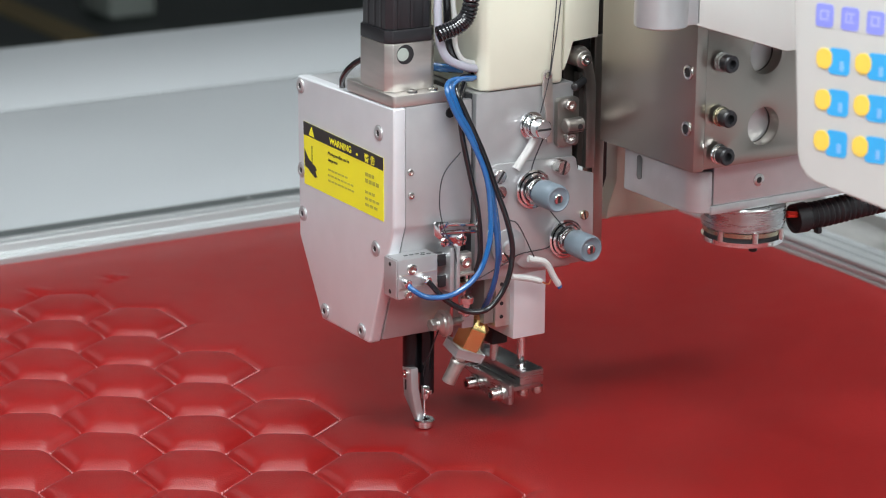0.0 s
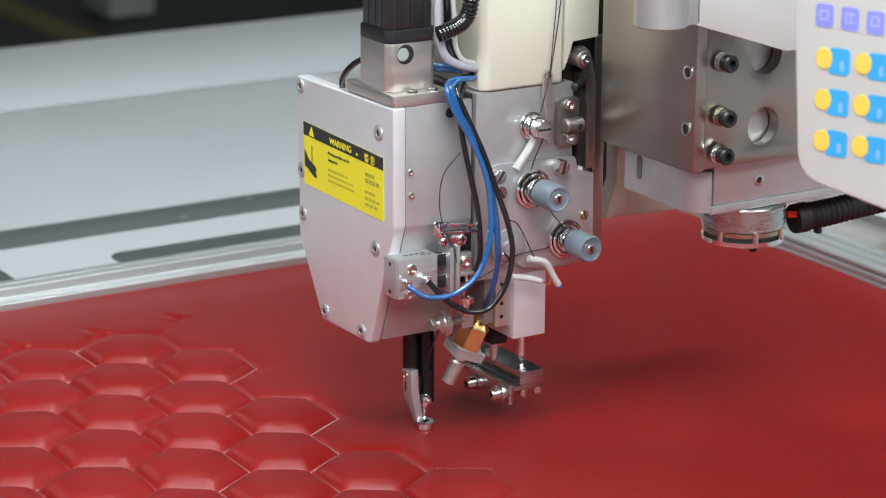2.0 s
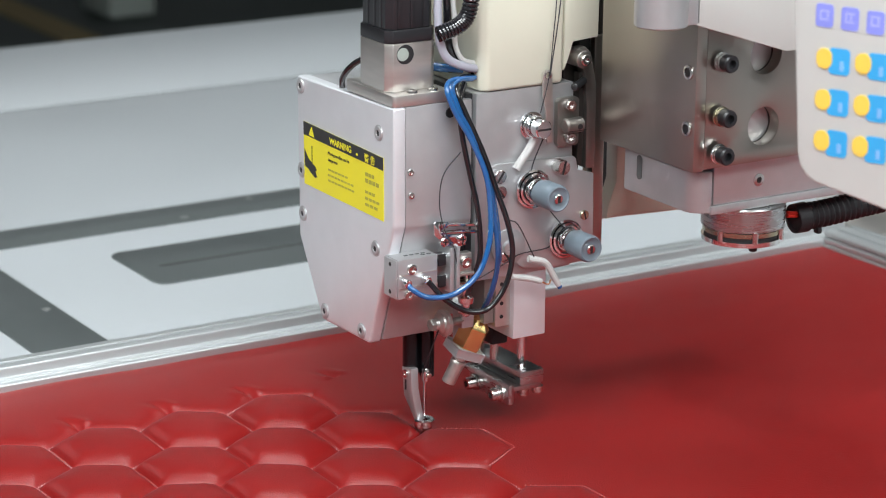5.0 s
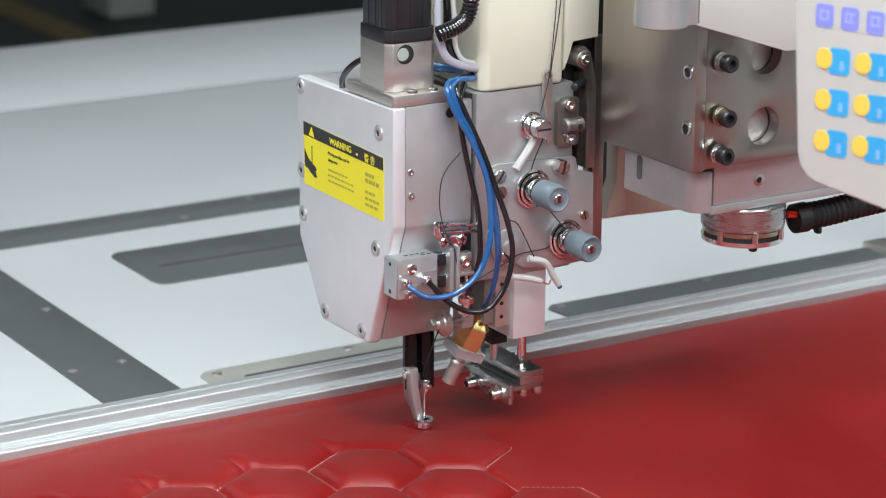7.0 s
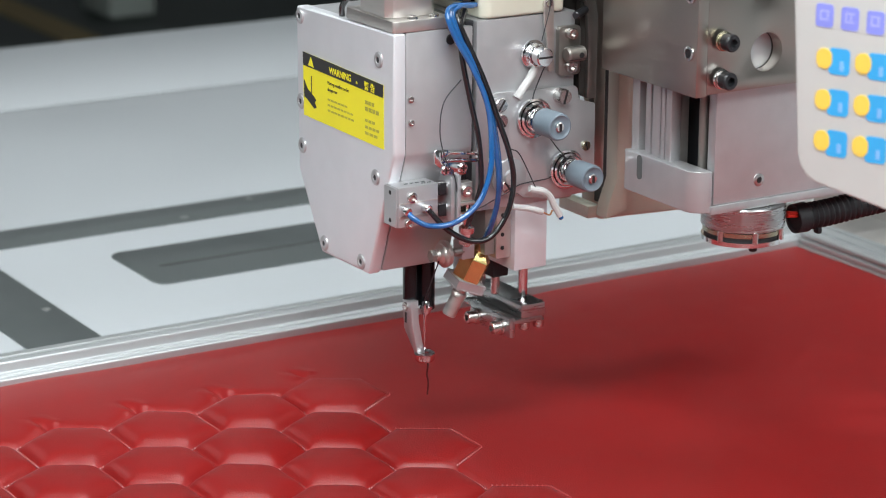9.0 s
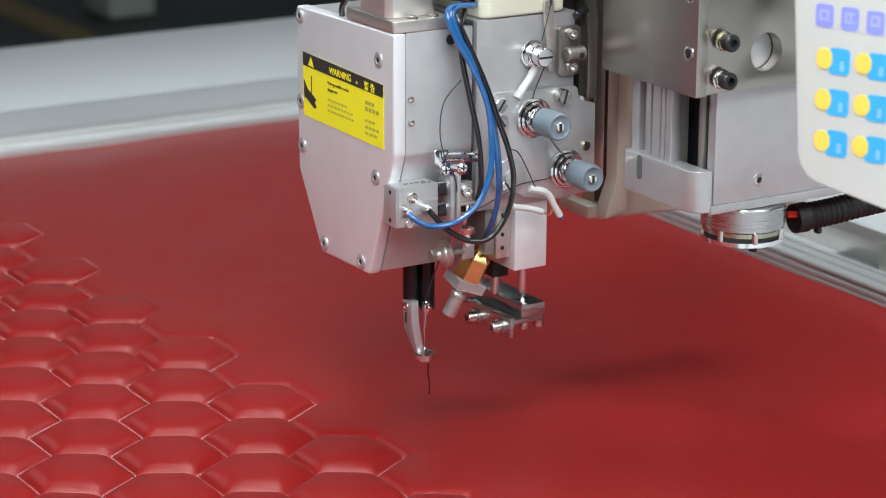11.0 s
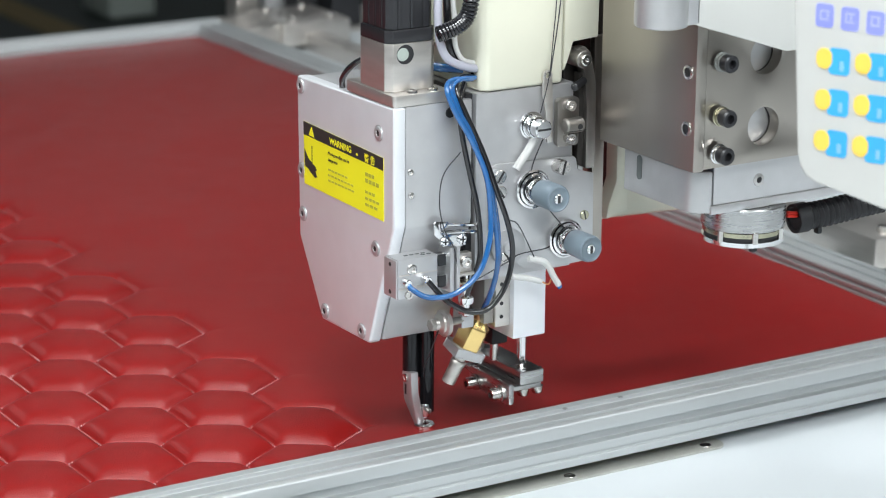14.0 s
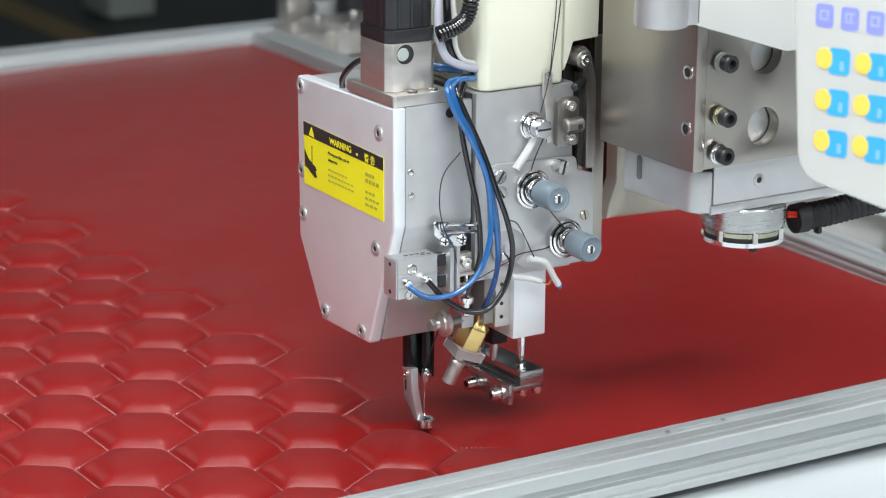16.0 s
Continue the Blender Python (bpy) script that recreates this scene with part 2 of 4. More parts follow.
def lettering(text, size, mat, place, parent, name="lettering", bold=0.0):
    """Flat letters of the built-in font; place puts their plane (x right, y up)."""
    cu = bpy.data.curves.new(name, "FONT")
    cu.body, cu.size, cu.align_x, cu.align_y, cu.extrude, cu.offset = text, size, "LEFT", "CENTER", 0.00008, bold
    tmp = new(name, cu)
    bpy.context.view_layer.update()
    me = bpy.data.meshes.new_from_object(tmp.evaluated_get(bpy.context.evaluated_depsgraph_get()))
    bpy.data.objects.remove(tmp)
    me.transform(place)
    me.materials.clear()
    me.materials.append(mat)
    ob = new(name, me)
    ob.parent = parent
    return ob

# ---- the hall ----
def setting(name, bm, mat, label, smooth=None):
    return tagged(part(name, bm, mat, None, label, smooth), category=name.split("_")[0], kind="structure")


setting("floor", box(-7, 9, -6, 12, -0.86, -0.80, 0), M_FLOOR, "dark green painted concrete hall floor")
# walls and ceiling are added out of view; their pale colour lifts the ambient light
setting("wall_north", box(-7, 9, 12, 12.2, -0.8, 4.2, 0), M_WALL, "unseen pale hall wall added to bounce light")
setting("wall_south", box(-7, 9, -6.2, -6, -0.8, 4.2, 0), M_WALL, "unseen pale hall wall added to bounce light")
setting("wall_west", box(-7.2, -7, -6, 12, -0.8, 4.2, 0), M_WALL, "unseen pale hall wall added to bounce light")
setting("wall_east", box(9, 9.2, -6, 12, -0.8, 4.2, 0), M_WALL, "unseen pale hall wall added to bounce light")
setting("ceiling", box(-7, 9, -6, 12, 4.2, 4.3, 0), M_WALL, "unseen pale hall ceiling added to bounce light")


# bodies added for the area lights, all outside the view
def unseen_lamp(x, y, sx, sy, z):
    lamp = empty("unseen_lamp", "unseen flat white lamp added above the machine, hung from the ceiling", "lamp", "ceiling lamps")
    for hx in (x - sx / 2 + 0.2, x + sx / 2 - 0.2):
        part("hanger", rod((hx, y, z + 0.10), (hx, y, 4.2), 0.012, 10), M_PALE, lamp)
    part("housing", box(x - sx / 2, x + sx / 2, y - sy / 2, y + sy / 2, z, z + 0.10, 0.01), M_PALE, lamp)
    part("diffuser", box(x - sx / 2 + 0.03, x + sx / 2 - 0.03, y - sy / 2 + 0.03, y + sy / 2 - 0.03, z - 0.03, z, 0.004), M_GLOW, lamp)


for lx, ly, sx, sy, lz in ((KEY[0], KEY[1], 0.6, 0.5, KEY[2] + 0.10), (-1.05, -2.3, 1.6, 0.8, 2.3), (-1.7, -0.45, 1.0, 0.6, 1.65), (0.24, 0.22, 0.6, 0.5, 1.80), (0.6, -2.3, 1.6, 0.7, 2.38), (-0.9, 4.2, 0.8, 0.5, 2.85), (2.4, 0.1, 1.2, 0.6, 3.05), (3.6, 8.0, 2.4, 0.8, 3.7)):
    unseen_lamp(lx, ly, sx, sy, lz)

# far clutter on the hall floor, out of focus
mark = tagged(part("floor_marking", box(1.82, 1.93, 4.5, 7.0, -0.8, -0.797, 0), M_OCHRE, None, "worn ochre line painted on the dark floor"), category="floor marking", kind="structure")
crate = empty("storage_box", "pale green storage box standing on the dark hall floor", "box")
part("body", box(2.06, 2.20, 5.12, 5.32, -0.8, -0.68, 0.01), M_PALE, crate)
part("lid", box(2.05, 2.21, 5.11, 5.33, -0.68, -0.66, 0.006), M_PALE, crate)

# ---- the work table ----
TZ = -0.027
table = empty("work_table", "white laminate machine table with dark steel strips let in", "table")
part("tabletop", box(-1.6, 2.3, -2.2, 1.108, TZ - 0.04, TZ, 0.002), M_TABLE, table)
part("tabletop", box(-1.6, 2.3, 1.112, 1.416, TZ - 0.04, TZ, 0.003), M_TABLE, table)
part("joint", box(-1.6, 2.3, 1.1075, 1.1125, TZ - 0.04, TZ - 0.001, 0), M_SEAM, table)
for lx, ly in itertools.product((-1.4, 2.1), (-2.0, 1.2)):
    part("leg", box(lx - 0.05, lx + 0.05, ly - 0.05, ly + 0.05, -0.8, TZ - 0.04, 0.004), M_PALE, table)


def table_strip(name, outline, mat, label, screws=(), slots=(), lift=0.0015):
    strip = empty(name, label, "metal strip" if mat is M_STRIP else "needle plate")
    part("plate", prism(outline, TZ, TZ + lift, "z", 0.0004), mat, strip, smooth=0.4)
    for x, y in screws:
        bm = lathe((x, y, TZ + lift), (0, 0, 1), [(0, 0.0040), (0.0003, 0.0038), (0.0003, 0.0018), (0.0001, 0.0016)], 14)
        part("screw", bm, M_BOLT if mat is M_PLATE else M_SCREW, strip)
    for x0, x1, y0, y1 in slots:
        part("slot", prism(rounded(x0, x1, y0, y1, min(0.002, (y1 - y0) / 2.1)), TZ + lift, TZ + lift + 0.0004, "z"), M_SLOT, strip, smooth=None)
    return strip


table_strip("steel_strip", [(-0.135, -0.9), (-0.074, -0.9), (-0.074, 0.612), (-0.135, 0.612)], M_STRIP, "dark grey steel strip screwed along the white table",
            [(-0.0838, 0.4435), (-0.1265, 0.2935), (-0.0855, 0.2960)])
table_strip("steel_strip", [(-1.4, 0.622), (1.6, 0.622), (1.6, 0.674), (-1.4, 0.674)], M_STRIP, "dark grey steel strip crossing the white table", [(0.13, 0.634), (0.21, 0.662), (-0.1, 0.634)])
table_strip("slotted_plate", rounded(0.022, 0.30, 0.459, 0.562, 0.012), M_STRIP, "dark steel plate with a long slot in the white table", [], [(0.045, 0.27, 0.5035, 0.5085)])
plate = table_strip("needle_plate", rounded(-0.0506, 0.206, 0.120, 0.2440, 0.012), M_PLATE, "pale steel plate with a dark slot let into the table", [(-0.0372, 0.2342), (0.0749, 0.2372), (0.1861, 0.2380)], [(-0.0223, 0.178, 0.2030, 0.2205)])
for sx in (-0.0137, 0.0746, 0.1660):
    part("slot_screw", lathe((sx, 0.2112, TZ + 0.0019), (0, 0, 1), [(0, 0.0036), (0.0004, 0.0034), (0.0004, 0.0015), (0.0002, 0.0014)], 14), M_BOLT, plate)
table_strip("steel_strip", [(0.262, 0.243), (0.27, 0.19), (0.60, 0.19), (0.60, 0.251), (0.27, 0.251)], M_STRIP, "dark steel strip beside the frame's edge on the table", [(0.275, 0.244), (0.42, 0.243)])
table_strip("needle_plate", rounded(-0.30, 0.198, -0.0755, 0.10, 0.009), M_PLATE, "grey steel needle plate screwed under the sewing head", [(0.184, -0.0675), (0.0713, -0.0682), (-0.05, -0.068)])

# ---- the moving clamp frame ----
X_RIGHT, Y_FAR, Y_NEAR, X_LEFT = 0.525, 0.156, -1.1258, -0.95
BAR, TOPZ, LOWZ = 0.035, 0.0138, -0.0175
BASEZ = -0.0265


def bar_profile(w):
    """Cross-section of the extrusion, w from the leather outwards; grooves on top and on the outer side."""
    return [(0.0, LOWZ), (0.0, 0.0015), (0.0012, 0.0020), (0.0012, 0.0034), (0.0, 0.0040), (0.0, 0.0072), (0.0030, 0.0080), (0.0030, 0.0098), (0.0005, 0.0104), (0.0005, TOPZ - 0.0012), (0.0016, TOPZ), (0.0095, TOPZ), (0.0100, TOPZ - 0.0026),
            (0.0150, TOPZ - 0.0026), (0.0155, TOPZ - 0.0004), (0.0250, TOPZ - 0.0004), (0.0255, TOPZ - 0.0030), (0.0280, TOPZ - 0.0030), (0.0285, TOPZ - 0.0004), (w - 0.001, TOPZ - 0.0005), (w, TOPZ - 0.0015), (w, TOPZ - 0.0100),
            (w - 0.006, TOPZ - 0.0105), (w - 0.006, TOPZ - 0.0175), (w, TOPZ - 0.018), (w, LOWZ + 0.0075), (w - 0.0015, LOWZ + 0.007), (w - 0.0015, LOWZ + 0.0055), (w, LOWZ + 0.005), (w, LOWZ)]


def stepped_profile(w):
    """The same extrusion with its clamping step towards the leather, w outwards."""
    outer = [p for p in bar_profile(w) if p[0] > 0.0285]
    return [(0.0, LOWZ), (0.0, 0.0052), (0.0010, 0.0060), (0.0042, 0.0060), (0.0046, 0.0050), (0.0078, 0.0050), (0.0082, 0.0064), (0.0125, 0.0064), (0.0130, 0.0072),
            (0.0130, TOPZ - 0.0008), (0.0138, TOPZ), (0.0222, TOPZ), (0.0226, TOPZ - 0.0022), (0.0250, TOPZ - 0.0022), (0.0254, TOPZ), (0.0284, TOPZ - 0.0002)] + outer


clamp_frame = empty("clamp_frame", "sliding frame of grooved aluminium bars that holds the leather", "frame")
prof = bar_profile(BAR)
part("far_bar", prism([(Y_FAR + a, b) for a, b in stepped_profile(BAR)], X_LEFT, X_RIGHT + BAR, "x", 0.0003, seg=1), M_EXTR, clamp_frame, smooth=0.4)
part("near_bar", prism([(Y_NEAR - a, b) for a, b in prof], X_LEFT, X_RIGHT + BAR, "x", 0.0003, seg=1), M_EXTR, clamp_frame, smooth=0.4)
part("side_bar", prism([(X_RIGHT + a, b) for a, b in prof], Y_NEAR + 0.0005, Y_FAR - 0.0005, "y", 0.0003, seg=1), M_EXTR, clamp_frame, smooth=0.4)
part("side_bar", prism([(X_LEFT - a, b) for a, b in prof], Y_NEAR - BAR, Y_FAR + BAR, "y", 0.0003, seg=1), M_EXTR, clamp_frame, smooth=0.4)
part("carriage_rail", box(X_RIGHT + 0.13, X_RIGHT + 0.155, Y_NEAR, Y_FAR + 0.1, BASEZ, BASEZ + 0.02, 0.001), M_STEEL, clamp_frame)
part("corner_block", box(X_RIGHT + 0.050, X_RIGHT + 0.105, Y_FAR - 0.01, Y_FAR + 0.07, BASEZ, 0.006, 0.003), M_STEEL, clamp_frame)
for cy in (Y_FAR + 0.03, -0.25, -0.55, -0.86):
    blk = part("carriage_block", box(X_RIGHT + 0.10, X_RIGHT + 0.19, cy - 0.05, cy + 0.05, BASEZ + 0.006, BASEZ + 0.034, 0.003), M_STEEL, clamp_frame)
    for sx, sy in itertools.product((0.12, 0.17), (-0.035, 0.035)):
        bolt(blk, (X_RIGHT + sx, cy + sy, BASEZ + 0.034), (0, 0, 1), 0.005, 0.005)
for x0, y0, w, d, h, mat in ((0.10, 0.10, 0.03, 0.03, 0.10, M_STEEL), (0.17, 0.08, 0.03, 0.03, 0.07, M_RUBBER), (0.21, 0.06, 0.04, 0.06, 0.05, M_BLACK), (0.26, 0.13, 0.03, 0.03, 0.12, M_ALU), (0.15, 0.12, 0.06, 0.03, 0.04, M_ALU)):
    part("belt_clamp", box(X_RIGHT + x0, X_RIGHT + x0 + w, Y_FAR + y0, Y_FAR + y0 + d, BASEZ, BASEZ + h, 0.002), mat, clamp_frame)
part("cross_rail", box(X_RIGHT + 0.09, X_RIGHT + 0.32, Y_FAR + 0.05, Y_FAR + 0.17, BASEZ - 0.0005, BASEZ + 0.006, 0.001), M_STEEL, clamp_frame)
for hx in (0.16, 0.205, -0.3):
    part("set_screw", lathe((hx, Y_NEAR - 0.010, TOPZ - 0.0002), (0, 0, 1), [(0, 0.0018), (0.0005, 0.0016)], 12), M_SCREW, clamp_frame)

# ---- the quilted leather ----
PX, PY = 0.0652, 0.1190
AX, AY = -0.0175, -0.148
BX, BY = AX + PX / 2, AY - 1.5 * PY
SQ = (PX / math.sqrt(3)) / (PY / 3)
APO = PX / 2
NEW_PADS = [(BX, BY + k * PY) for k in range(4)] + [(AX + PX, AY - 8 * PY)]
TAILS = [(BX + i * PX, BY + 3 * PY + PY / 3) for i in range(-5, 1)]


def sewn(cx, cy):
    """Is the cell with this centre sewn all round from the start?"""
    row_b = np.abs(((cx - BX) / PX) - np.round((cx - BX) / PX)) < 0.25
    a_ok = (cx < AX + 0.01) & (cy < AY + PY * 1.2)
    b_ok = ((cx < BX - PX + 0.01) & (cy < BY + PY * 3.2)) | ((cx < BX + 0.01) & (cy < BY - 0.5 * PY))
    return np.where(row_b, b_ok, a_ok)


def relief(x, y):
    """Height of the leather: padded hexagons drawn down along their seams."""
    best, bx, by = None, None, None
    for ox, oy in ((AX, AY), (BX, BY)):
        cx, cy = ox + np.round((x - ox) / PX) * PX, oy + np.round((y - oy) / PY) * PY
        d = (x - cx) ** 2 + ((y - cy) * SQ) ** 2
        if best is None:
            best, bx, by = d, cx, cy
        else:
            m = d < best
            best, bx, by = np.where(m, d, best), np.where(m, cx, bx), np.where(m, cy, by)
    inside = sewn(bx, by)
    near = np.full_like(x, 1.0)
    along = np.zeros_like(x)
    total = np.full_like(x, 1e-9)
    for k in range(6):
        a = k * math.pi / 3
        nx, ny = math.cos(a), math.sin(a)
        d = APO - ((x - bx) * nx + (y - by) * SQ * ny)
        other = sewn(bx + 2 * APO * nx, by + 2 * APO * ny / SQ)
        hit = (inside | other) & (d < near)
        near = np.where(hit, d, near)
        total = total + np.where(inside | other, np.exp(-d / 0.0018), 0.0)
        along = np.where(hit, -(x - bx) * ny + (y - by) * SQ * nx, along)
    pull = 0.74 + 0.26 * np.cos(along / 0.0030 * math.tau)
    soft = np.maximum(-0.0018 * np.log(total), 0.0)
    groove = -0.0007 * pull * np.exp(-near / 0.0015) - 0.0040 * np.exp(-soft / 0.0044)
    crown = np.where(inside, 0.0048 * (1 - np.exp(-soft / 0.0095)), 0.0) - 0.0008 * np.exp(-soft / 0.014)
    for tx, ty in TAILS:
        u, v = (x - tx) * 0.94 + (y - ty) * 0.34, (y - ty) * 0.94 - (x - tx) * 0.34
        fade = np.clip(v / 0.004, 0, 1) * np.clip(1 - v / 0.022, 0, 1)
        groove = groove - 0.0034 * fade * np.exp(-(u / 0.0028) ** 2) + 0.0014 * fade * np.exp(-((np.abs(u) - 0.0075) / 0.004) ** 2)
    return groove + crown


def leather_mesh():
    def axis(lo, a, b, hi, fine, coarse):
        return np.concatenate([np.arange(lo, a, coarse), np.arange(a, b, fine), np.linspace(b, hi, max(2, int((hi - b) / coarse)))])
    xs = axis(X_LEFT, -0.36, 0.075, X_RIGHT, 0.00115, 0.02)
    ys = axis(Y_NEAR, Y_NEAR + 0.001, 0.095, Y_FAR, 0.00125, 0.012)
    gx, gy = np.meshgrid(xs, ys)
    z = relief(gx, gy)
    rng = np.random.default_rng(4)
    for wave in range(14):
        kx, ky, ph = rng.normal(0, 26), rng.normal(0, 26), rng.uniform(0, 6.28)
        z += 0.00022 * np.sin(kx * gx + ky * gy + ph)
    n, m = gx.shape
    verts = np.stack([gx.ravel(), gy.ravel(), z.ravel()], 1)
    i = np.arange(n * m).reshape(n, m)
    faces = np.stack([i[:-1, :-1].ravel(), i[:-1, 1:].ravel(), i[1:, 1:].ravel(), i[1:, :-1].ravel()], 1)
    me = bpy.data.meshes.new("sheet")
    me.from_pydata(verts.tolist(), [], faces.tolist())
    me.shade_smooth()
    me.materials.append(M_LEATHER)
    return me


leather = empty("quilted_leather", "red leather sheet quilted with padded hexagons, clamped in the frame", "leather")
sheet = new("sheet", leather_mesh())
sheet.parent = leather
part("backing", box(X_LEFT, X_RIGHT, Y_NEAR, Y_FAR, -0.020, -0.010, 0), M_LEATHER, leather, smooth=None)


def pad_mesh():
    """One padded hexagon, its rim drawn down to the seam."""
    bm = bmesh.new()
    rings, R = [], PX / math.sqrt(3)
    rows = 14
    for j in range(-1, rows + 1):
        f = max(j, 0) / rows
        ring = []
        for k in range(36):
            a = k * math.tau / 36
            c = math.cos(((a + math.pi / 6) % (math.pi / 3)) - math.pi / 6)
            r = APO / c * (1.0 - f) ** 1.4
            d = (APO - APO * (1.0 - f) ** 1.4)
            z = 0.0014 - 0.0018 * math.exp(-d / 0.0017) - 0.0026 * math.exp(-d / 0.005) + 0.0022 * (1 - math.exp(-d / 0.013)) - (0.006 if j < 0 else 0)
            ring.append(bm.verts.new((r * math.cos(a), r * math.sin(a) / SQ, z)))
        rings.append(ring)
    for a, b in zip(rings, rings[1:]):
        for k in range(36):
            if a is rings[-2]:
                continue
            bm.faces.new((a[k], a[(k + 1) % 36], b[(k + 1) % 36], b[k]))
    bmesh.ops.remove_doubles(bm, verts=bm.verts[:], dist=1e-6)
    tip = rings[-2]
    bm.faces.new(tip)
    for v in [v for v in bm.verts if not v.link_faces]:
        bm.verts.remove(v)
    return mesh_of("pad", bm, M_LEATHER, 3.0)


PAD = pad_mesh()
pads = []
for cx, cy in NEW_PADS:
    pad = new("pad", PAD)
    pad.parent = leather
    pad.location = (cx, cy, 0.0)
    pads.append((pad, cx, cy))


def stitches(corners, z, mesh_bm):
    for (x0, y0), (x1, y1) in corners:
        length = math.hypot(x1 - x0, y1 - y0)
        count = max(2, int(length / 0.0030))
        ux, uy = (x1 - x0) / length, (y1 - y0) / length
        for i in range(count):
            c = (i + 0.5) / count
            cx, cy = x0 + (x1 - x0) * c, y0 + (y1 - y0) * c
            h, w = 0.0010, 0.0008
            vs = []
            for a, b, dz in ((-h, 0, -0.0008), (0, -w, -0.0003), (h, 0, -0.0008), (0, w, -0.0003), (0, 0, 0.0006)):
                vs.append(mesh_bm.verts.new((cx + ux * a - uy * b, cy + uy * a + ux * b, z + dz)))
            for k in range(4):
                mesh_bm.faces.new((vs[k], vs[(k + 1) % 4], vs[4]))


def cell_edges(cx, cy):
    R = PX / math.sqrt(3)
    pts = [(cx + R * math.cos(radians(90 + 60 * k)), cy + R * math.sin(radians(90 + 60 * k)) / SQ) for k in range(6)]
    return [(pts[k], pts[(k + 1) % 6]) for k in range(6)]


def all_seams():
    seen, out = set(), []
    for ox, oy in ((AX, AY), (BX, BY)):
        for i, k in itertools.product(range(-6, 2), range(-9, 5)):
            cx, cy = ox + i * PX, oy + k * PY
            if bool(sewn(np.float64(cx), np.float64(cy))) and cy > Y_NEAR:
                for a, b in cell_edges(cx, cy):
                    key = (round((a[0] + b[0]) * 400), round((a[1] + b[1]) * 400))
                    if key not in seen and min(a[1], b[1]) > Y_NEAR + 0.004:
                        seen.add(key)
                        out.append((a, b))
    return out


sb = bmesh.new()
stitches(all_seams(), -0.0040, sb)
seam = part("stitching", sb, M_STITCH, leather, "pale red machine stitches in the seams", None)
tagged(seam, kind="stuff")
for pad, cx, cy in pads:
    sb = bmesh.new()
    stitches([e for e in cell_edges(0.0, 0.0) if max(e[0][0], e[1][0]) > 0.01], -0.0004, sb)
    part("stitching", sb, M_STITCH, pad, "", None)

# ---- the sewing head, rides up and down ----
head = empty("sewing_head", "grey metal industrial sewing head with hoses, tension knobs and motor", "sewing head")
FY = -0.045          # front of the housings
CX = -0.0504         # outer side of the cover
DOWN, FRONT, LEFT = (0, 0, -1), (0, -1, 0), (-1, 0, 0)

# side cover with screws and the warning label
cover_line = [(0.0812, 0.2301), (-0.0450, 0.2325), (-0.0452, 0.1560), (-0.0138, 0.0712), (0.0488, 0.0706), (0.0794, 0.1216)]
cover = part("side_cover", prism(cover_line, CX, CX + 0.009, "x", 0.0022, seg=3), M_COVER, head, "smooth silver-grey side cover plate")
for y, z in ((0.0757, 0.2240), (-0.0265, 0.2136), (0.0750, 0.1672), (0.0738, 0.1375), (-0.0226, 0.1375), (0.0446, 0.0775), (-0.0043, 0.0775)):
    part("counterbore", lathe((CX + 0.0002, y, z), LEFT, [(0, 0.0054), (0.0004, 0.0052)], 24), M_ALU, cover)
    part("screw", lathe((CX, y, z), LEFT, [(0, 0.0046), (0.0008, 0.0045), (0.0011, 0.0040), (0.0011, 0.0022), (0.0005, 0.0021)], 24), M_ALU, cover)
    # black hexagon paints the socket's shade on the screw head
    part("screw_socket", lathe((CX - 0.0004, y, z), LEFT, [(0, 0.0021), (0.0002, 0.0020)], 6), M_HOLESHADE, cover)
LX = CX - 0.0004
part("label", prism([(0.0714, 0.2012), (-0.0328, 0.1988), (-0.0332, 0.1578), (0.0708, 0.1590)], LX, CX - 0.0001, "x"), M_YELLOW, cover, "yellow and black needle warning label", None)
part("label_header", prism([(0.0714, 0.2013), (-0.0328, 0.1989), (-0.0328, 0.1906), (0.0712, 0.1924)], LX - 0.0002, LX - 0.00005, "x"), M_INK, cover, "black header stripe of the warning label", None)
part("warning_sign", prism([(0.0640, 0.1934), (0.0566, 0.1932), (0.0602, 0.1996)], LX - 0.0004, LX - 0.0002, "x"), M_YELLOW, cover, "", None)
FACE = Matrix(((0, 0, -1, LX - 0.0003), (-1, 0, 0, 0), (0, 1, 0, 0), (0, 0, 0, 1)))


def write(text, y, z, size, mat, bold=0.0, squeeze=1.0):
    m = Matrix.Translation((0, y, z)) @ FACE @ Matrix.Diagonal((squeeze, 1, 1, 1))
    return lettering(text, size, mat, m, cover, bold=bold)


write("WARNING", 0.0358, 0.1951, 0.0062, M_YELLOW, 0.00010, 0.95)
part("dot", box(LX - 0.0005, LX - 0.0002, -0.0008, 0.0008, 0.1934, 0.1948, 0), M_YELLOW, cover, "", None)
write("警 告", -0.0092, 0.1938, 0.0060, M_YELLOW, 0.00006)
write("Moving needles can be", 0.0380, 0.1868, 0.0031, M_INK, 0.0, 0.98)
write("dangerous", 0.0380, 0.1825, 0.0031, M_INK, 0.0, 0.98)
bars = ((0.0380, 0.0115, 0.1758, 0.0013), (0.0380, 0.0040, 0.1722, 0.0013), (0.0380, 0.0030, 0.1686, 0.0013), (-0.0105, -0.0225, 0.1838, 0.0024), (-0.0105, -0.0285, 0.1796, 0.0026),
        (-0.0105, -0.0235, 0.1722, 0.0018), (-0.0105, -0.0290, 0.1680, 0.0018), (-0.0105, -0.0270, 0.1640, 0.0018))
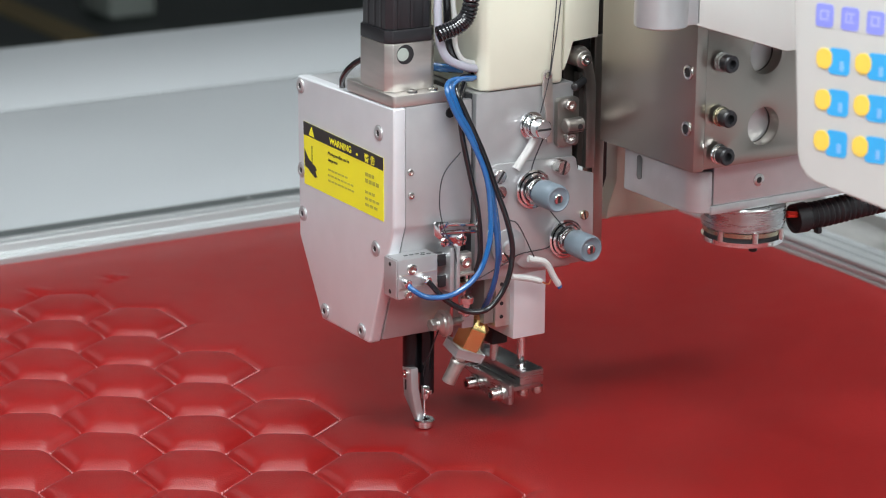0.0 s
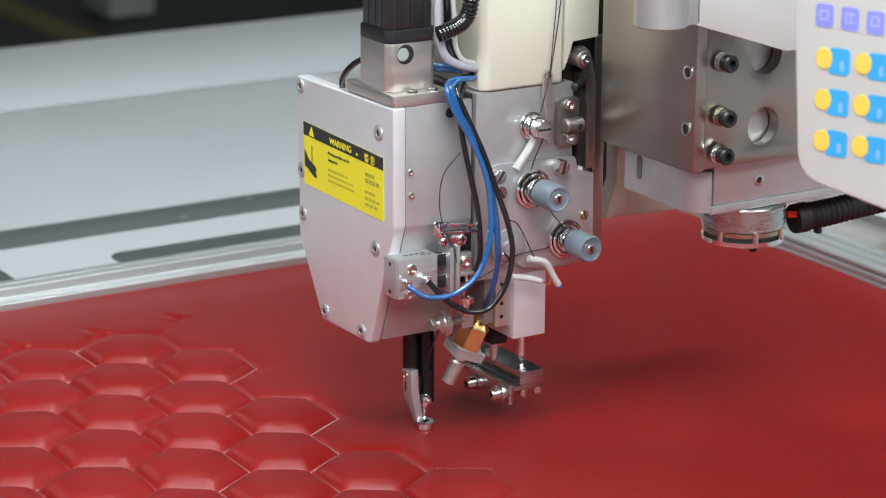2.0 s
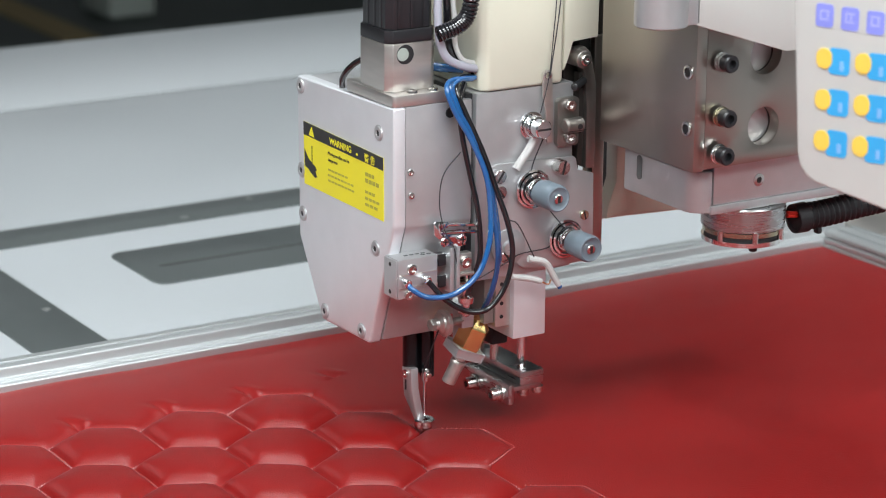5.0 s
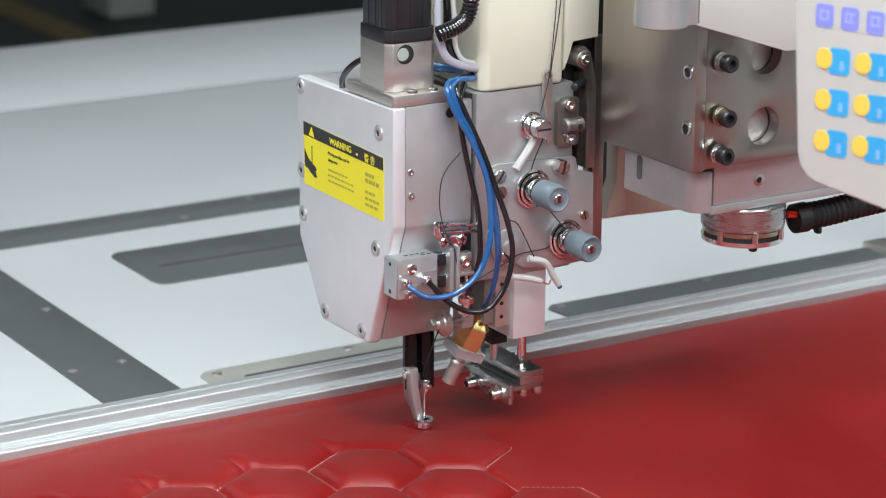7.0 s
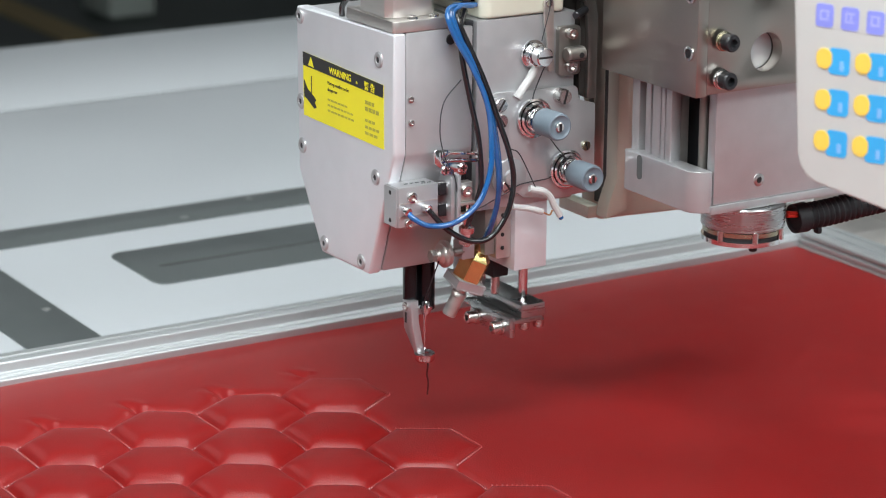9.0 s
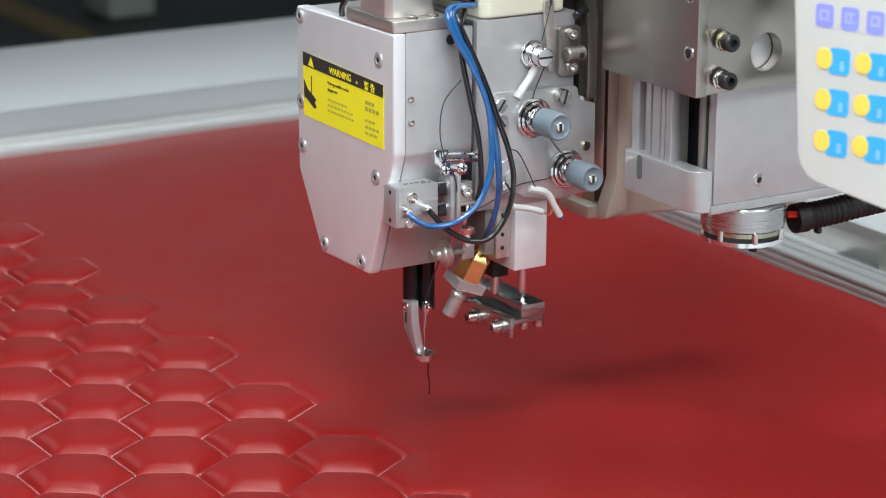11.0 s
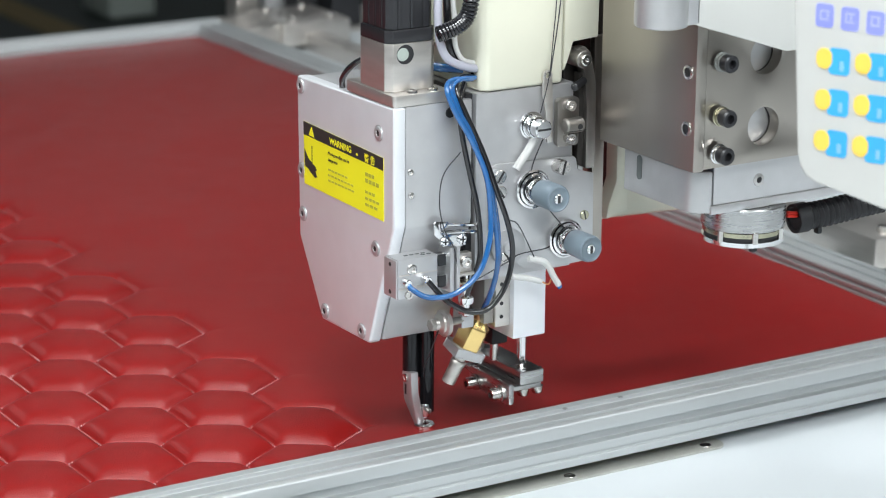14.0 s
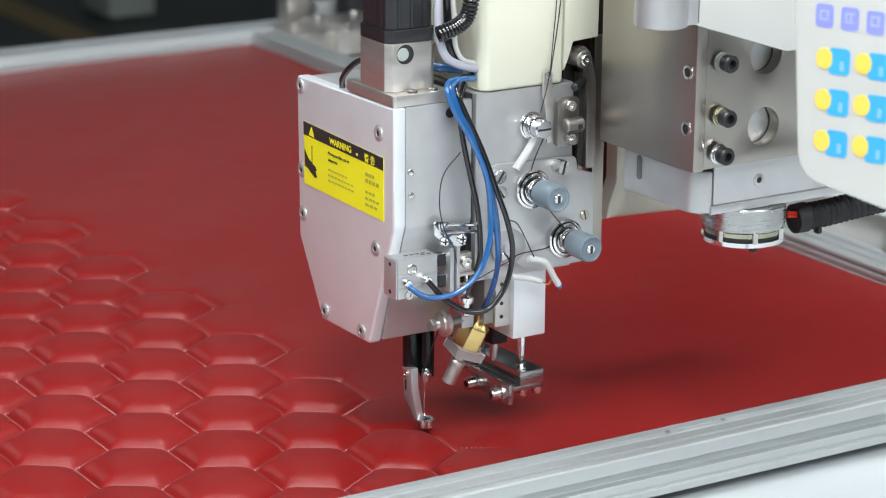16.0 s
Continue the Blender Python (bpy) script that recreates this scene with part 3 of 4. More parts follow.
for y0, y1, z, h in bars:
    n = max(3, int(abs(y1 - y0) / 0.0042))
    for i in range(n):
        a, b = y0 + (y1 - y0) * i / n, y0 + (y1 - y0) * (i + 0.78) / n
        part("print_bar", box(LX - 0.0003, LX - 0.0001, min(a, b), max(a, b), z - h / 2, z + h / 2, 0), M_FAINT, cover, "", None)
# pictogram: a pointed dark shape below an upright bar
part("pictogram", prism([(0.0700, 0.1830), (0.0695, 0.1715), (0.0655, 0.1705), (0.0560, 0.1660), (0.0530, 0.1672), (0.0556, 0.1702), (0.0535, 0.1718), (0.0560, 0.1738), (0.0600, 0.1752), (0.0650, 0.1775)], LX - 0.0003, LX - 0.0001, "x"), M_INK, cover, "", None)
part("pictogram", box(LX - 0.0003, LX - 0.0001, 0.0594, 0.0602, 0.1752, 0.1868, 0), M_INK, cover, "", None)

# gear housing
hous = [(0.0790, 0.2295), (FY + 0.001, 0.2325), (FY + 0.001, 0.1545), (-0.0150, 0.0725), (0.0475, 0.0720), (0.0775, 0.1220)]
housing = part("gear_housing", prism(hous, CX + 0.0092, 0.0075, "x", 0.0012), M_ALU, head, "brushed aluminium gear housing")
for x, z in ((-0.0378, 0.1905), (-0.0374, 0.1755)):
    part("pin", lathe((x, FY + 0.0008, z), FRONT, [(0, 0.0022), (0.0012, 0.0020), (0.0014, 0.001), (0.0006, 0.0009)], 14), M_BOLT, housing)
part("port", lathe((-0.009, FY + 0.0008, 0.2255), FRONT, [(0, 0.0034), (0.0006, 0.0032)], 16), M_HOLESHADE, housing)

# motor on its flange
MY0, MY1, MX0, MX1 = -0.034, 0.004, -0.0485, -0.0125
flange = part("motor_flange", prism(rounded(-0.0498, -0.0080, -0.0438, 0.017, 0.003), 0.2326, 0.2400, "z", 0.0009), M_STEEL, head, "ground steel motor flange")
for x in (-0.0335, -0.0185):
    part("screw", lathe((x, -0.0388, 0.2400), (0, 0, 1), [(0, 0.0036), (0.0014, 0.0034), (0.0018, 0.0026), (0.0018, 0.0015), (0.0008, 0.0014)], 18), M_BOLT, flange)
ch = 0.0042
blk = [(MX0 + ch, MY0), (MX1 - ch, MY0), (MX1, MY0 + ch), (MX1, MY1 - ch), (MX1 - ch, MY1), (MX0 + ch, MY1), (MX0, MY1 - ch), (MX0, MY0 + ch)]
part("coupling_block", prism(blk, 0.2402, 0.2705, "z", 0.0006), M_STEEL, head, "ground steel coupling block")
# black disc paints the hole's shade; a paler off-centre disc lies over it
part("coupling_hole", lathe((-0.0358, MY0 - 0.0001, 0.2634), FRONT, [(0, 0.0062), (0.0002, 0.0060)], 28), M_HOLESHADE, head)
part("hole_rim", lathe((-0.0376, MY0 - 0.0003, 0.2636), FRONT, [(0, 0.0042), (0.0002, 0.0041)], 24), M_PALE, head)
motor = part("motor", prism([(x * 1.0, y) for x, y in blk], 0.2707, 0.2790, "z", 0.0006), M_BLACK, head, "black ribbed servo motor")
part("motor_body", prism([(-0.0305 + (x + 0.0305) * 0.93, -0.015 + (y + 0.015) * 0.93) for x, y in blk], 0.2792, 0.345, "z", 0.0006), M_BLACK, motor)
for i in range(3):
    part("rib", box(MX0 + 0.0008, MX0 + 0.0035, MY0 + 0.009 + i * 0.008, MY0 + 0.0115 + i * 0.008, 0.2795, 0.345, 0.0004), M_BLACK, motor)
    part("rib", box(MX0 + 0.008 + i * 0.009, MX0 + 0.0105 + i * 0.009, MY0 + 0.0006, MY0 + 0.003, 0.2795, 0.345, 0.0004), M_BLACK, motor)

# second housing with its plates
needle_case = part("needle_housing", box(0.0098, 0.0838, FY, 0.06, 0.112, 0.2352, 0.001), M_ALU, head, "brushed aluminium needle housing")
part("edge_strip", box(0.0042, 0.0096, FY + 0.004, 0.05, 0.12, 0.2350, 0.0006), M_BLACK, needle_case)
part("side_plate", box(0.0866, 0.0990, FY + 0.016, FY + 0.034, 0.115, 0.262, 0.0012), M_STEELSHADE, head, "dark steel side plate")
part("side_strip", box(0.1032, 0.1124, -0.0400, -0.0340, 0.1160, 0.2620, 0.0010), M_BRACKET, head, "worn steel edge strip")
# dark box added so the gap beside the strip reads black
part("side_gap_shade", box(0.1126, 0.1215, -0.034, 0.030, 0.2040, 0.340, 0.0010), M_STEELSHADE, head)
part("lower_block", box(0.0415, 0.0665, FY + 0.002, 0.0, 0.0672, 0.1150, 0.0010), M_COVER, head, "aluminium lower block")
rail = part("guide_rail", box(0.0300, 0.0413, FY + 0.006, -0.005, 0.076, 0.113, 0.0008), M_STEEL, head)
for z in (0.083, 0.092, 0.105):
    # no bore is cut: a dark disc paints its shade
    part("hole", lathe((0.0345, FY + 0.0058, z), FRONT, [(0, 0.0014), (0.0003, 0.0013)], 12), M_HOLESHADE, rail)
part("guide_rail", box(0.0225, 0.0298, FY + 0.008, -0.01, 0.079, 0.116, 0.0006), M_CAST, head)

# cream arm casing above
casing = part("arm_casing", prism([(0.0135, -0.018), (0.0135, FY + 0.004), (0.0180, FY - 0.001), (0.0735, FY - 0.001), (0.0765, FY + 0.003), (0.0765, 0.05), (0.0135, 0.05)], 0.2358, 0.345, "z", 0.0024, seg=3), M_BEIGE, head, "cream enamelled arm casing")
part("casing_side", prism([(0.0767, 0.2425), (0.0800, 0.2500), (0.0835, 0.2610), (0.1030, 0.2625), (0.1040, 0.345), (0.0767, 0.345)], FY + 0.001, 0.02, "y", 0.0012), M_BEIGE, casing)
part("casing_back", box(-0.010, 0.0133, -0.006, 0.05, 0.262, 0.345, 0.003), M_BEIGE, casing)

# tension plate with knobs, discs and springs
tension_line = [(0.0196, 0.1873), (0.0240, 0.1885), (0.0825, 0.1868), (0.0845, 0.1850), (0.0860, 0.1772), (0.0985, 0.1735), (0.0992, 0.1160), (0.0975, 0.1148), (0.0666, 0.1142), (0.0445, 0.1172), (0.0285, 0.1300), (0.0196, 0.1420)]
tplate = part("tension_plate", prism(tension_line, FY - 0.0036, FY - 0.0006, "y", 0.0006), M_ALU, head, "silver plate carrying the tension knobs")


def tension(x, z):
    y = FY - 0.0038
    unit = part("tension_unit", lathe((x, y, z), FRONT, [(0, 0.0100), (0.0012, 0.0100), (0.0012, 0.0060), (0.0052, 0.0055), (0.0075, 0.0050)], 32), M_HOLESHADE, head, "chromed tension discs and spring with grey knob")
    for d, r in ((0.0010, 0.0124), (0.0030, 0.0128), (0.0046, 0.0108)):
        part("disc", lathe((x, y - d, z), FRONT, [(0.0004, r - 0.0030), (0, r - 0.0010), (0.0002, r), (0.0008, r), (0.0013, r - 0.0012), (0.0007, r - 0.0034), (0.0004, r - 0.0060)], 36, caps=False), M_CHROME, unit)
    part("spring", coil([(x, y - 0.0045, z), (x, y - 0.010, z), (x, y - 0.0155, z)], 0.0072, 0.0007, 4), M_CHROME, unit)
    part("knob", lathe((x, y - 0.0125, z), FRONT, [(0, 0.0070), (0.0012, 0.0086), (0.0040, 0.0088), (0.0180, 0.0090), (0.0196, 0.0084), (0.0200, 0.0076), (0.0192, 0.0066), (0.0186, 0.0036)], 32), M_KNOB, unit, "grey-blue plastic knob")
    part("stud", lathe((x, y - 0.030, z), FRONT, [(0, 0.0032), (0.0024, 0.0032), (0.0030, 0.0026)], 18), M_CHROME, unit)
    part("slot", box(x - 0.0008, x + 0.0008, y - 0.0334, y - 0.0328, z - 0.0024, z + 0.0024, 0), M_HOLESHADE, unit, "", None)


tension(0.0493, 0.1700)
tension(0.0752, 0.1332)
y = FY
small = part("thread_guide_tension", lathe((0.0505, y, 0.2108), FRONT, [(0, 0.0050), (0.0090, 0.0046), (0.0092, 0.0058), (0.0095, 0.0062), (0.0160, 0.0062), (0.0168, 0.0054)], 28), M_CHROME, head, "small chromed thread tension")
for d, r in ((0.0004, 0.0086), (0.0020, 0.0090), (0.0036, 0.0078)):
    part("disc", lathe((0.0505, y - d, 0.2108), FRONT, [(0.0004, r - 0.0030), (0, r - 0.0010), (0.0002, r), (0.0007, r), (0.0011, r - 0.0012), (0.0006, r - 0.0034)], 32, caps=False), M_CHROME, small)
part("slot", box(0.0505 - 0.0050, 0.0505 + 0.0050, y - 0.0172, y - 0.0167, 0.2102, 0.2114, 0), M_HOLESHADE, small, "", None)
part("spring", coil([(0.0505, y - 0.004, 0.2108), (0.0505, y - 0.0095, 0.2108)], 0.0068, 0.0006, 4), M_CHROME, small)
slotted(tplate, (0.0700, FY - 0.0036, 0.1822), FRONT, 0.0050, 0.008, 30)
slotted(tplate, (0.0915, FY - 0.0036, 0.1462), FRONT, 0.0032, 0.0015, 60, M_ZINC)
slotted(tplate, (0.0255, FY - 0.0036, 0.1806), FRONT, 0.0046, 0.002, 10)
slotted(tplate, (0.0258, FY - 0.0036, 0.1700), FRONT, 0.0046, 0.002, 80)
part("lug", prism(rounded(0.0200, 0.0315, 0.1610, 0.1860, 0.003), FY - 0.0046, FY - 0.0037, "y", 0.0003), M_ALU, tplate)
slotted(tplate, (0.0310, FY - 0.0036, 0.1270), FRONT, 0.0046, 0.002, 80)
part("boss", lathe((0.0329, FY - 0.0030, 0.1327), FRONT, [(0, 0.0125), (0.0012, 0.0124), (0.0016, 0.0118), (0.0018, 0.0050), (0.0040, 0.0046), (0.0042, 0.0022), (0.0020, 0.0020)], 30), M_ALU, tplate, "round grey bearing cap")
for x, z in ((0.0610, 0.1752), (0.0730, 0.1600)):
    part("rivet", lathe((x, FY - 0.0036, z), FRONT, [(0, 0.0020), (0.0006, 0.0018)], 12), M_BOLT, tplate)

# take-up lever and its block
eye_arc = [(0.0606 + 0.0036 * math.cos(radians(a)), 0.2425 + 0.0036 * math.sin(radians(a))) for a in range(0, 181, 20)]
lever = part("take_up_lever", prism(eye_arc + [(0.0574, 0.2300), (0.0590, 0.2240), (0.0612, 0.1985), (0.0652, 0.1985), (0.0648, 0.2240)], FY - 0.0045, FY - 0.0027, "y", 0.0004, holes=[(0.0606, 0.2425, 0.0016)]), M_STEEL, head, "steel thread take-up lever with an eye")
part("eye_rim", lathe((0.0606, FY - 0.0046, 0.2425), FRONT, [(0.0, 0.0017), (0.0004, 0.0019), (0.0004, 0.0024), (0.0, 0.0026)], 18, caps=False), M_CHROME, lever)
blk2 = part("lever_block", prism(rounded(0.0685, 0.0850, 0.1945, 0.2265, 0.003), FY - 0.0050, FY - 0.0005, "y", 0.0005), M_WORN, head)
bolt(blk2, (0.0762, FY - 0.005, 0.2220), FRONT, 0.0038, 0.005)
bolt(blk2, (0.0766, FY - 0.005, 0.2005), FRONT, 0.0038, 0.005)
part("arm", rod((0.0700, FY - 0.0105, 0.2095), (0.0835, FY - 0.0105, 0.2095), 0.0050, 26, 0.0010), M_WORN, blk2, "round steel clamp arm")
part("arm_bore", lathe((0.0790, FY - 0.0154, 0.2092), FRONT, [(0, 0.0019), (0.0003, 0.0018)], 14), M_HOLESHADE, blk2)
part("arm_split", box(0.0700, 0.0835, FY - 0.0157, FY - 0.0152, 0.2066, 0.2070, 0), M_HOLESHADE, blk2, "", None)

# crank lever beside the casing
crank = part("crank_lever", prism([(0.0860, 0.2560), (0.0930, 0.2572), (0.0975, 0.2530), (0.1000, 0.2420), (0.1026, 0.2300), (0.1024, 0.1754), (0.0952, 0.1758), (0.0952, 0.2150), (0.0930, 0.2400)], -0.0440, -0.0350, "y", 0.0012), M_WORN, head, "worn steel crank lever")
part("lever_rib", prism([(0.0905, 0.2400), (0.0950, 0.2380), (0.0950, 0.1765), (0.0905, 0.1790)], -0.0410, -0.0352, "y", 0.0008), M_STEELSHADE, crank)
part("hub", rod((0.0885, -0.0500, 0.2500), (0.0885, -0.0350, 0.2500), 0.0058, 22), M_WORN, crank)
part("hub_bolt", lathe((0.0885, -0.0500, 0.2500), FRONT, [(0, 0.0040), (0.0018, 0.0038), (0.0024, 0.0030), (0.0024, 0.0016), (0.0010, 0.0015)], 18), M_BOLT, crank)
part("black_pin", rod((0.0800, FY - 0.006, 0.2330), (0.0930, FY + 0.002, 0.2345), 0.0026, 14), M_BLACK, head)

# air cylinder with fittings
air = part("air_cylinder", box(-0.0512, -0.0222, -0.0520, -0.036, 0.1110, 0.1370, 0.0010), M_ALU, head, "small square aluminium air cylinder")
part("cylinder_end", box(-0.0524, -0.0513, -0.0515, -0.0365, 0.1115, 0.1365, 0.0004), M_ALU, air)
for z in (0.1150, 0.1330):
    part("end_hole", lathe((-0.0524, -0.044, z), LEFT, [(0, 0.0015), (0.0003, 0.0013)], 12), M_HOLESHADE, air)
part("groove", box(-0.0505, -0.0225, -0.0524, -0.0519, 0.1172, 0.1186, 0), M_STEEL, air, "", None)
part("groove", box(-0.0505, -0.0225, -0.0524, -0.0519, 0.1262, 0.1270, 0), M_STEEL, air, "", None)
part("piston_plate", box(-0.0128, -0.0098, -0.0520, -0.034, 0.1100, 0.1395, 0.0006), M_ALU, air)
for z in (0.1320, 0.1180):
    part("piston_rod", rod((-0.0222, -0.045, z), (-0.0128, -0.045, z), 0.0040, 14), M_CHROME, air)
    part("rod_bushing", box(-0.0205, -0.0150, -0.0505, -0.0490, z - 0.0038, z + 0.0038, 0.0004), M_BLACK, air)
bolt(air, (-0.0416, -0.0520, 0.1300), FRONT, 0.0034, 0.0018)
bolt(air, (-0.0436, -0.0520, 0.1135), FRONT, 0.0030, 0.0018)
for x, z in ((-0.0470, 0.1226), (-0.0325, 0.1226)):
    part("fitting", rod((x, -0.0520, z), (x, -0.0585, z), 0.0027, 14), M_CHROME, air)
for i in range(4):
    part("print_bar", box(-0.043 + i * 0.0042, -0.0402 + i * 0.0042, -0.0455, -0.0440, 0.1370, 0.1372, 0), M_SEAM, air, "", None)
for i in range(2):
    part("print_bar", box(-0.032 + i * 0.0042, -0.0292 + i * 0.0042, -0.0485, -0.0470, 0.1370, 0.1372, 0), M_SEAM, air, "", None)

# wire guide, clamp, post fittings
wire = part("wire_guide", prism([(-0.0240, 0.1565), (-0.0225, 0.1578), (-0.0140, 0.1568), (-0.0132, 0.1530), (-0.0185, 0.1520), (-0.0185, 0.1490), (-0.0010, 0.1465), (0.0000, 0.1400), (-0.0030, 0.1392), (-0.0180, 0.1412), (-0.0198, 0.1455), (-0.0238, 0.1490)], FY - 0.0055, FY - 0.0035, "y", 0.0005), M_CHROME, head, "bent chromed thread guide")
part("loop", tube([(-0.0190, FY - 0.005, 0.1500), (-0.0060, FY - 0.0065, 0.1495), (0.0055, FY - 0.007, 0.1482), (0.0075, FY - 0.007, 0.1505), (0.0050, FY - 0.006, 0.1522), (-0.0140, FY - 0.005, 0.1545)], 0.0013, 8), M_CHROME, wire)
for x in (-0.0165, -0.0035):
    part("screw", lathe((x, FY - 0.0055, 0.1440), FRONT, [(0, 0.0034), (0.0010, 0.0032), (0.0016, 0.0024)], 16), M_CHROME, wire)
    for dx, dz in ((0.0020, 0.0004), (0.0004, 0.0020)):
        part("cross", box(x - dx, x + dx, FY - 0.0074, FY - 0.0070, 0.1440 - dz, 0.1440 + dz, 0), M_HOLESHADE, wire, "", None)
clampb = part("thread_clamp", box(-0.0055, 0.0055, -0.052, -0.040, 0.1195, 0.1215, 0.0005), M_STEEL, head, "small steel thread clamp")
part("clamp_bracket", box(-0.0085, -0.0060, -0.053, -0.038, 0.1080, 0.1400, 0.0005), M_ALU, clampb)
part("clamp_shelf", box(-0.0058, 0.0060, -0.050, -0.038, 0.1135, 0.1150, 0.0004), M_ZINC, clampb)
bolt(clampb, (-0.0008, -0.050, 0.1285), FRONT, 0.0038, 0.003)
part("clamp_plate", box(-0.0058, 0.0045, -0.050, -0.044, 0.1216, 0.1340, 0.0005), M_STEEL, clampb)
part("clamp_post", rod((0.0036, -0.045, 0.0900), (0.0036, -0.045, 0.1190), 0.0026, 14), M_CHROME, clampb)
part("post_collar", lathe((0.0036, -0.045, 0.0990), (0, 0, 1), [(0, 0.0048), (0.0015, 0.0052), (0.0040, 0.0052), (0.0052, 0.0036)], 20), M_CHROME, clampb)
part("post_nut", lathe((0.0036, -0.045, 0.0920), (0, 0, 1), [(0, 0.0050), (0.0035, 0.0050)], 6), M_BOLT, clampb)
wheel = part("thread_wheel", lathe((-0.0010, -0.032, 0.0830), LEFT, [(0, 0.0040), (0.0020, 0.0085), (0.0050, 0.0090), (0.0060, 0.0070), (0.0075, 0.0070), (0.0090, 0.0040), (0.0120, 0.0036)], 26), M_STEEL, head, "grooved steel thread wheel")
part("nut", lathe((-0.0122, -0.032, 0.0830), LEFT, [(0, 0.0042), (0.003, 0.0042), (0.0035, 0.0036)], 6), M_CAST, wheel)
part("axle", rod((0.0095, -0.032, 0.0830), (-0.001, -0.032, 0.0830), 0.0026, 14), M_CAST, wheel)
part("axle_block", box(0.0070, 0.0165, -0.0345, -0.024, 0.0775, 0.0905, 0.0012), M_ALU, wheel)

# brass air nozzle on an angled bracket
A, Bv = Vector((0.0282, -0.0300, 0.0890)), Vector((0.0085, -0.0180, 0.0385))
way = (Bv - A).normalized()
nozzle = part("brass_nozzle", lathe(A + way * 0.010, way, [(0, 0.0050), (0.0045, 0.0096), (0.0055, 0.0102), (0.0200, 0.0102), (0.0215, 0.0085)], 6), M_BRASS, head, "hexagonal brass air nozzle", smooth=0.3)
part("nipple", lathe(A + way * 0.001, way, [(0, 0.0042), (0.010, 0.0046)], 18), M_COPPER, nozzle)
part("washer", lathe(A + way * 0.0305, way, [(0, 0.0096), (0.0014, 0.0096), (0.0020, 0.0070)], 24), M_ALU, nozzle)
C = A + way * 0.0335
side = way.cross(Vector((0, 1, 0))).normalized()
upv = way.cross(side)
bm = bmesh.new()
bmesh.ops.create_cube(bm, size=1.0)
for v in bm.verts:
    v.co = C + way * v.co.x * 0.0055 + side * v.co.y * 0.0205 + upv * v.co.z * 0.0175
bmesh.ops.bevel(bm, geom=bm.edges[:], offset=0.0006, segments=2, affect="EDGES")
part("nozzle_bracket", bm, M_ALU, nozzle)
part("nozzle_tube", lathe(A + way * 0.040, way, [(-0.004, 0.0036), (0.001, 0.0036), (0.001, 0.0048), (0.0016, 0.0052), (0.0040, 0.0052), (0.0044, 0.0047), (0.0180, 0.0047), (0.0184, 0.0038), (0.0150, 0.0034)], 24), M_STEEL, nozzle)
part("nozzle_arm", box(0.0150, 0.0300, -0.018, -0.010, 0.050, 0.085, 0.001), M_ALU, nozzle)

# clamp foot on two rods
foot_clamp = part("clamp_block", box(0.0535, 0.0722, -0.034, 0.030, 0.0300, 0.0395, 0.0010), M_TURNED, head, "ground steel clamp block on two rods")
for x, yy in ((0.0660, -0.016), (0.0560, 0.020)):
    part("rod", rod((x, yy, 0.0395), (x, yy, 0.075), 0.0032, 18), M_CHROME, foot_clamp)
part("bumper", box(0.0440, 0.0560, -0.014, 0.012, 0.0545, 0.0668, 0.001), M_RUBBER, foot_clamp)
part("stop_screw", rod((0.0520, -0.004, 0.0400), (0.0520, -0.004, 0.0545), 0.0030, 12), M_BOLT, foot_clamp)
part("angle_plate", box(0.0432, 0.0482, -0.036, 0.014, 0.0180, 0.0330, 0.0026), M_TURNED, foot_clamp)
part("angle_foot", box(0.0462, 0.0710, -0.033, 0.026, 0.0265, 0.0298, 0.0008), M_TURNED, foot_clamp)
for yy, zz in ((-0.0262, 0.0247), (0.0040, 0.0235)):
    part("washer", lathe((0.0432, yy, zz), LEFT, [(0, 0.0056), (0.0016, 0.0056), (0.002, 0.0048)], 20), M_BOLT, foot_clamp)
    bolt(foot_clamp, (0.0414, yy, zz), LEFT, 0.0042, 0.0065)
for x in (0.0590, 0.0705):
    bolt(foot_clamp, (x, -0.029, 0.0264), DOWN, 0.0038, 0.0050)
for x, yy in ((0.0590, -0.030), (0.0715, -0.030), (0.0715, -0.005)):
    part("dimple", lathe((x, yy, 0.0394), (0, 0, 1), [(0, 0.0012), (0.0003, 0.0011)], 10), M_HOLESHADE, foot_clamp)

# presser foot and needle bar move on the head
presser = part("presser_foot", rod((-0.0062, 0.0070, 0.0380), (-0.0062, 0.0070, 0.080), 0.0058, 24), M_BLACKBAR, head, "polished presser foot on a black bar")
shank = prism([(-0.0062, 0.0440), (0.0052, 0.0430), (0.0048, 0.0230), (0.0008, 0.0060), (-0.0040, 0.0060), (-0.0050, 0.0120), (-0.0072, 0.0300)], -0.0122, -0.0066, "x", 0.0008)
for v in shank.verts:
    low = max(0.0, (0.026 - v.co.z) / 0.020)
    v.co.x += low * 0.0066
    v.co.y = v.co.y + 0.0035
part("shank", shank, M_ALU, presser)
part("shank_screw", lathe((-0.0122, 0.0040, 0.0390), LEFT, [(0, 0.0030), (0.0012, 0.0028), (0.0012, 0.0012), (0.0006, 0.001)], 14), M_BOLT, presser)
part("shank_slot", box(-0.0125, -0.0122, 0.0030, 0.0048, 0.0280, 0.0350, 0), M_HOLESHADE, presser, "", None)
part("ring", lathe((0, 0, 0.0006), (0, 0, 1), [(0.0050, 0.0032), (0.0, 0.0034), (0.0, 0.0056), (0.0012, 0.0068), (0.0052, 0.0070), (0.0060, 0.0062), (0.0060, 0.0036), (0.0050, 0.0032)], 30, caps=False), M_CHROME, presser)
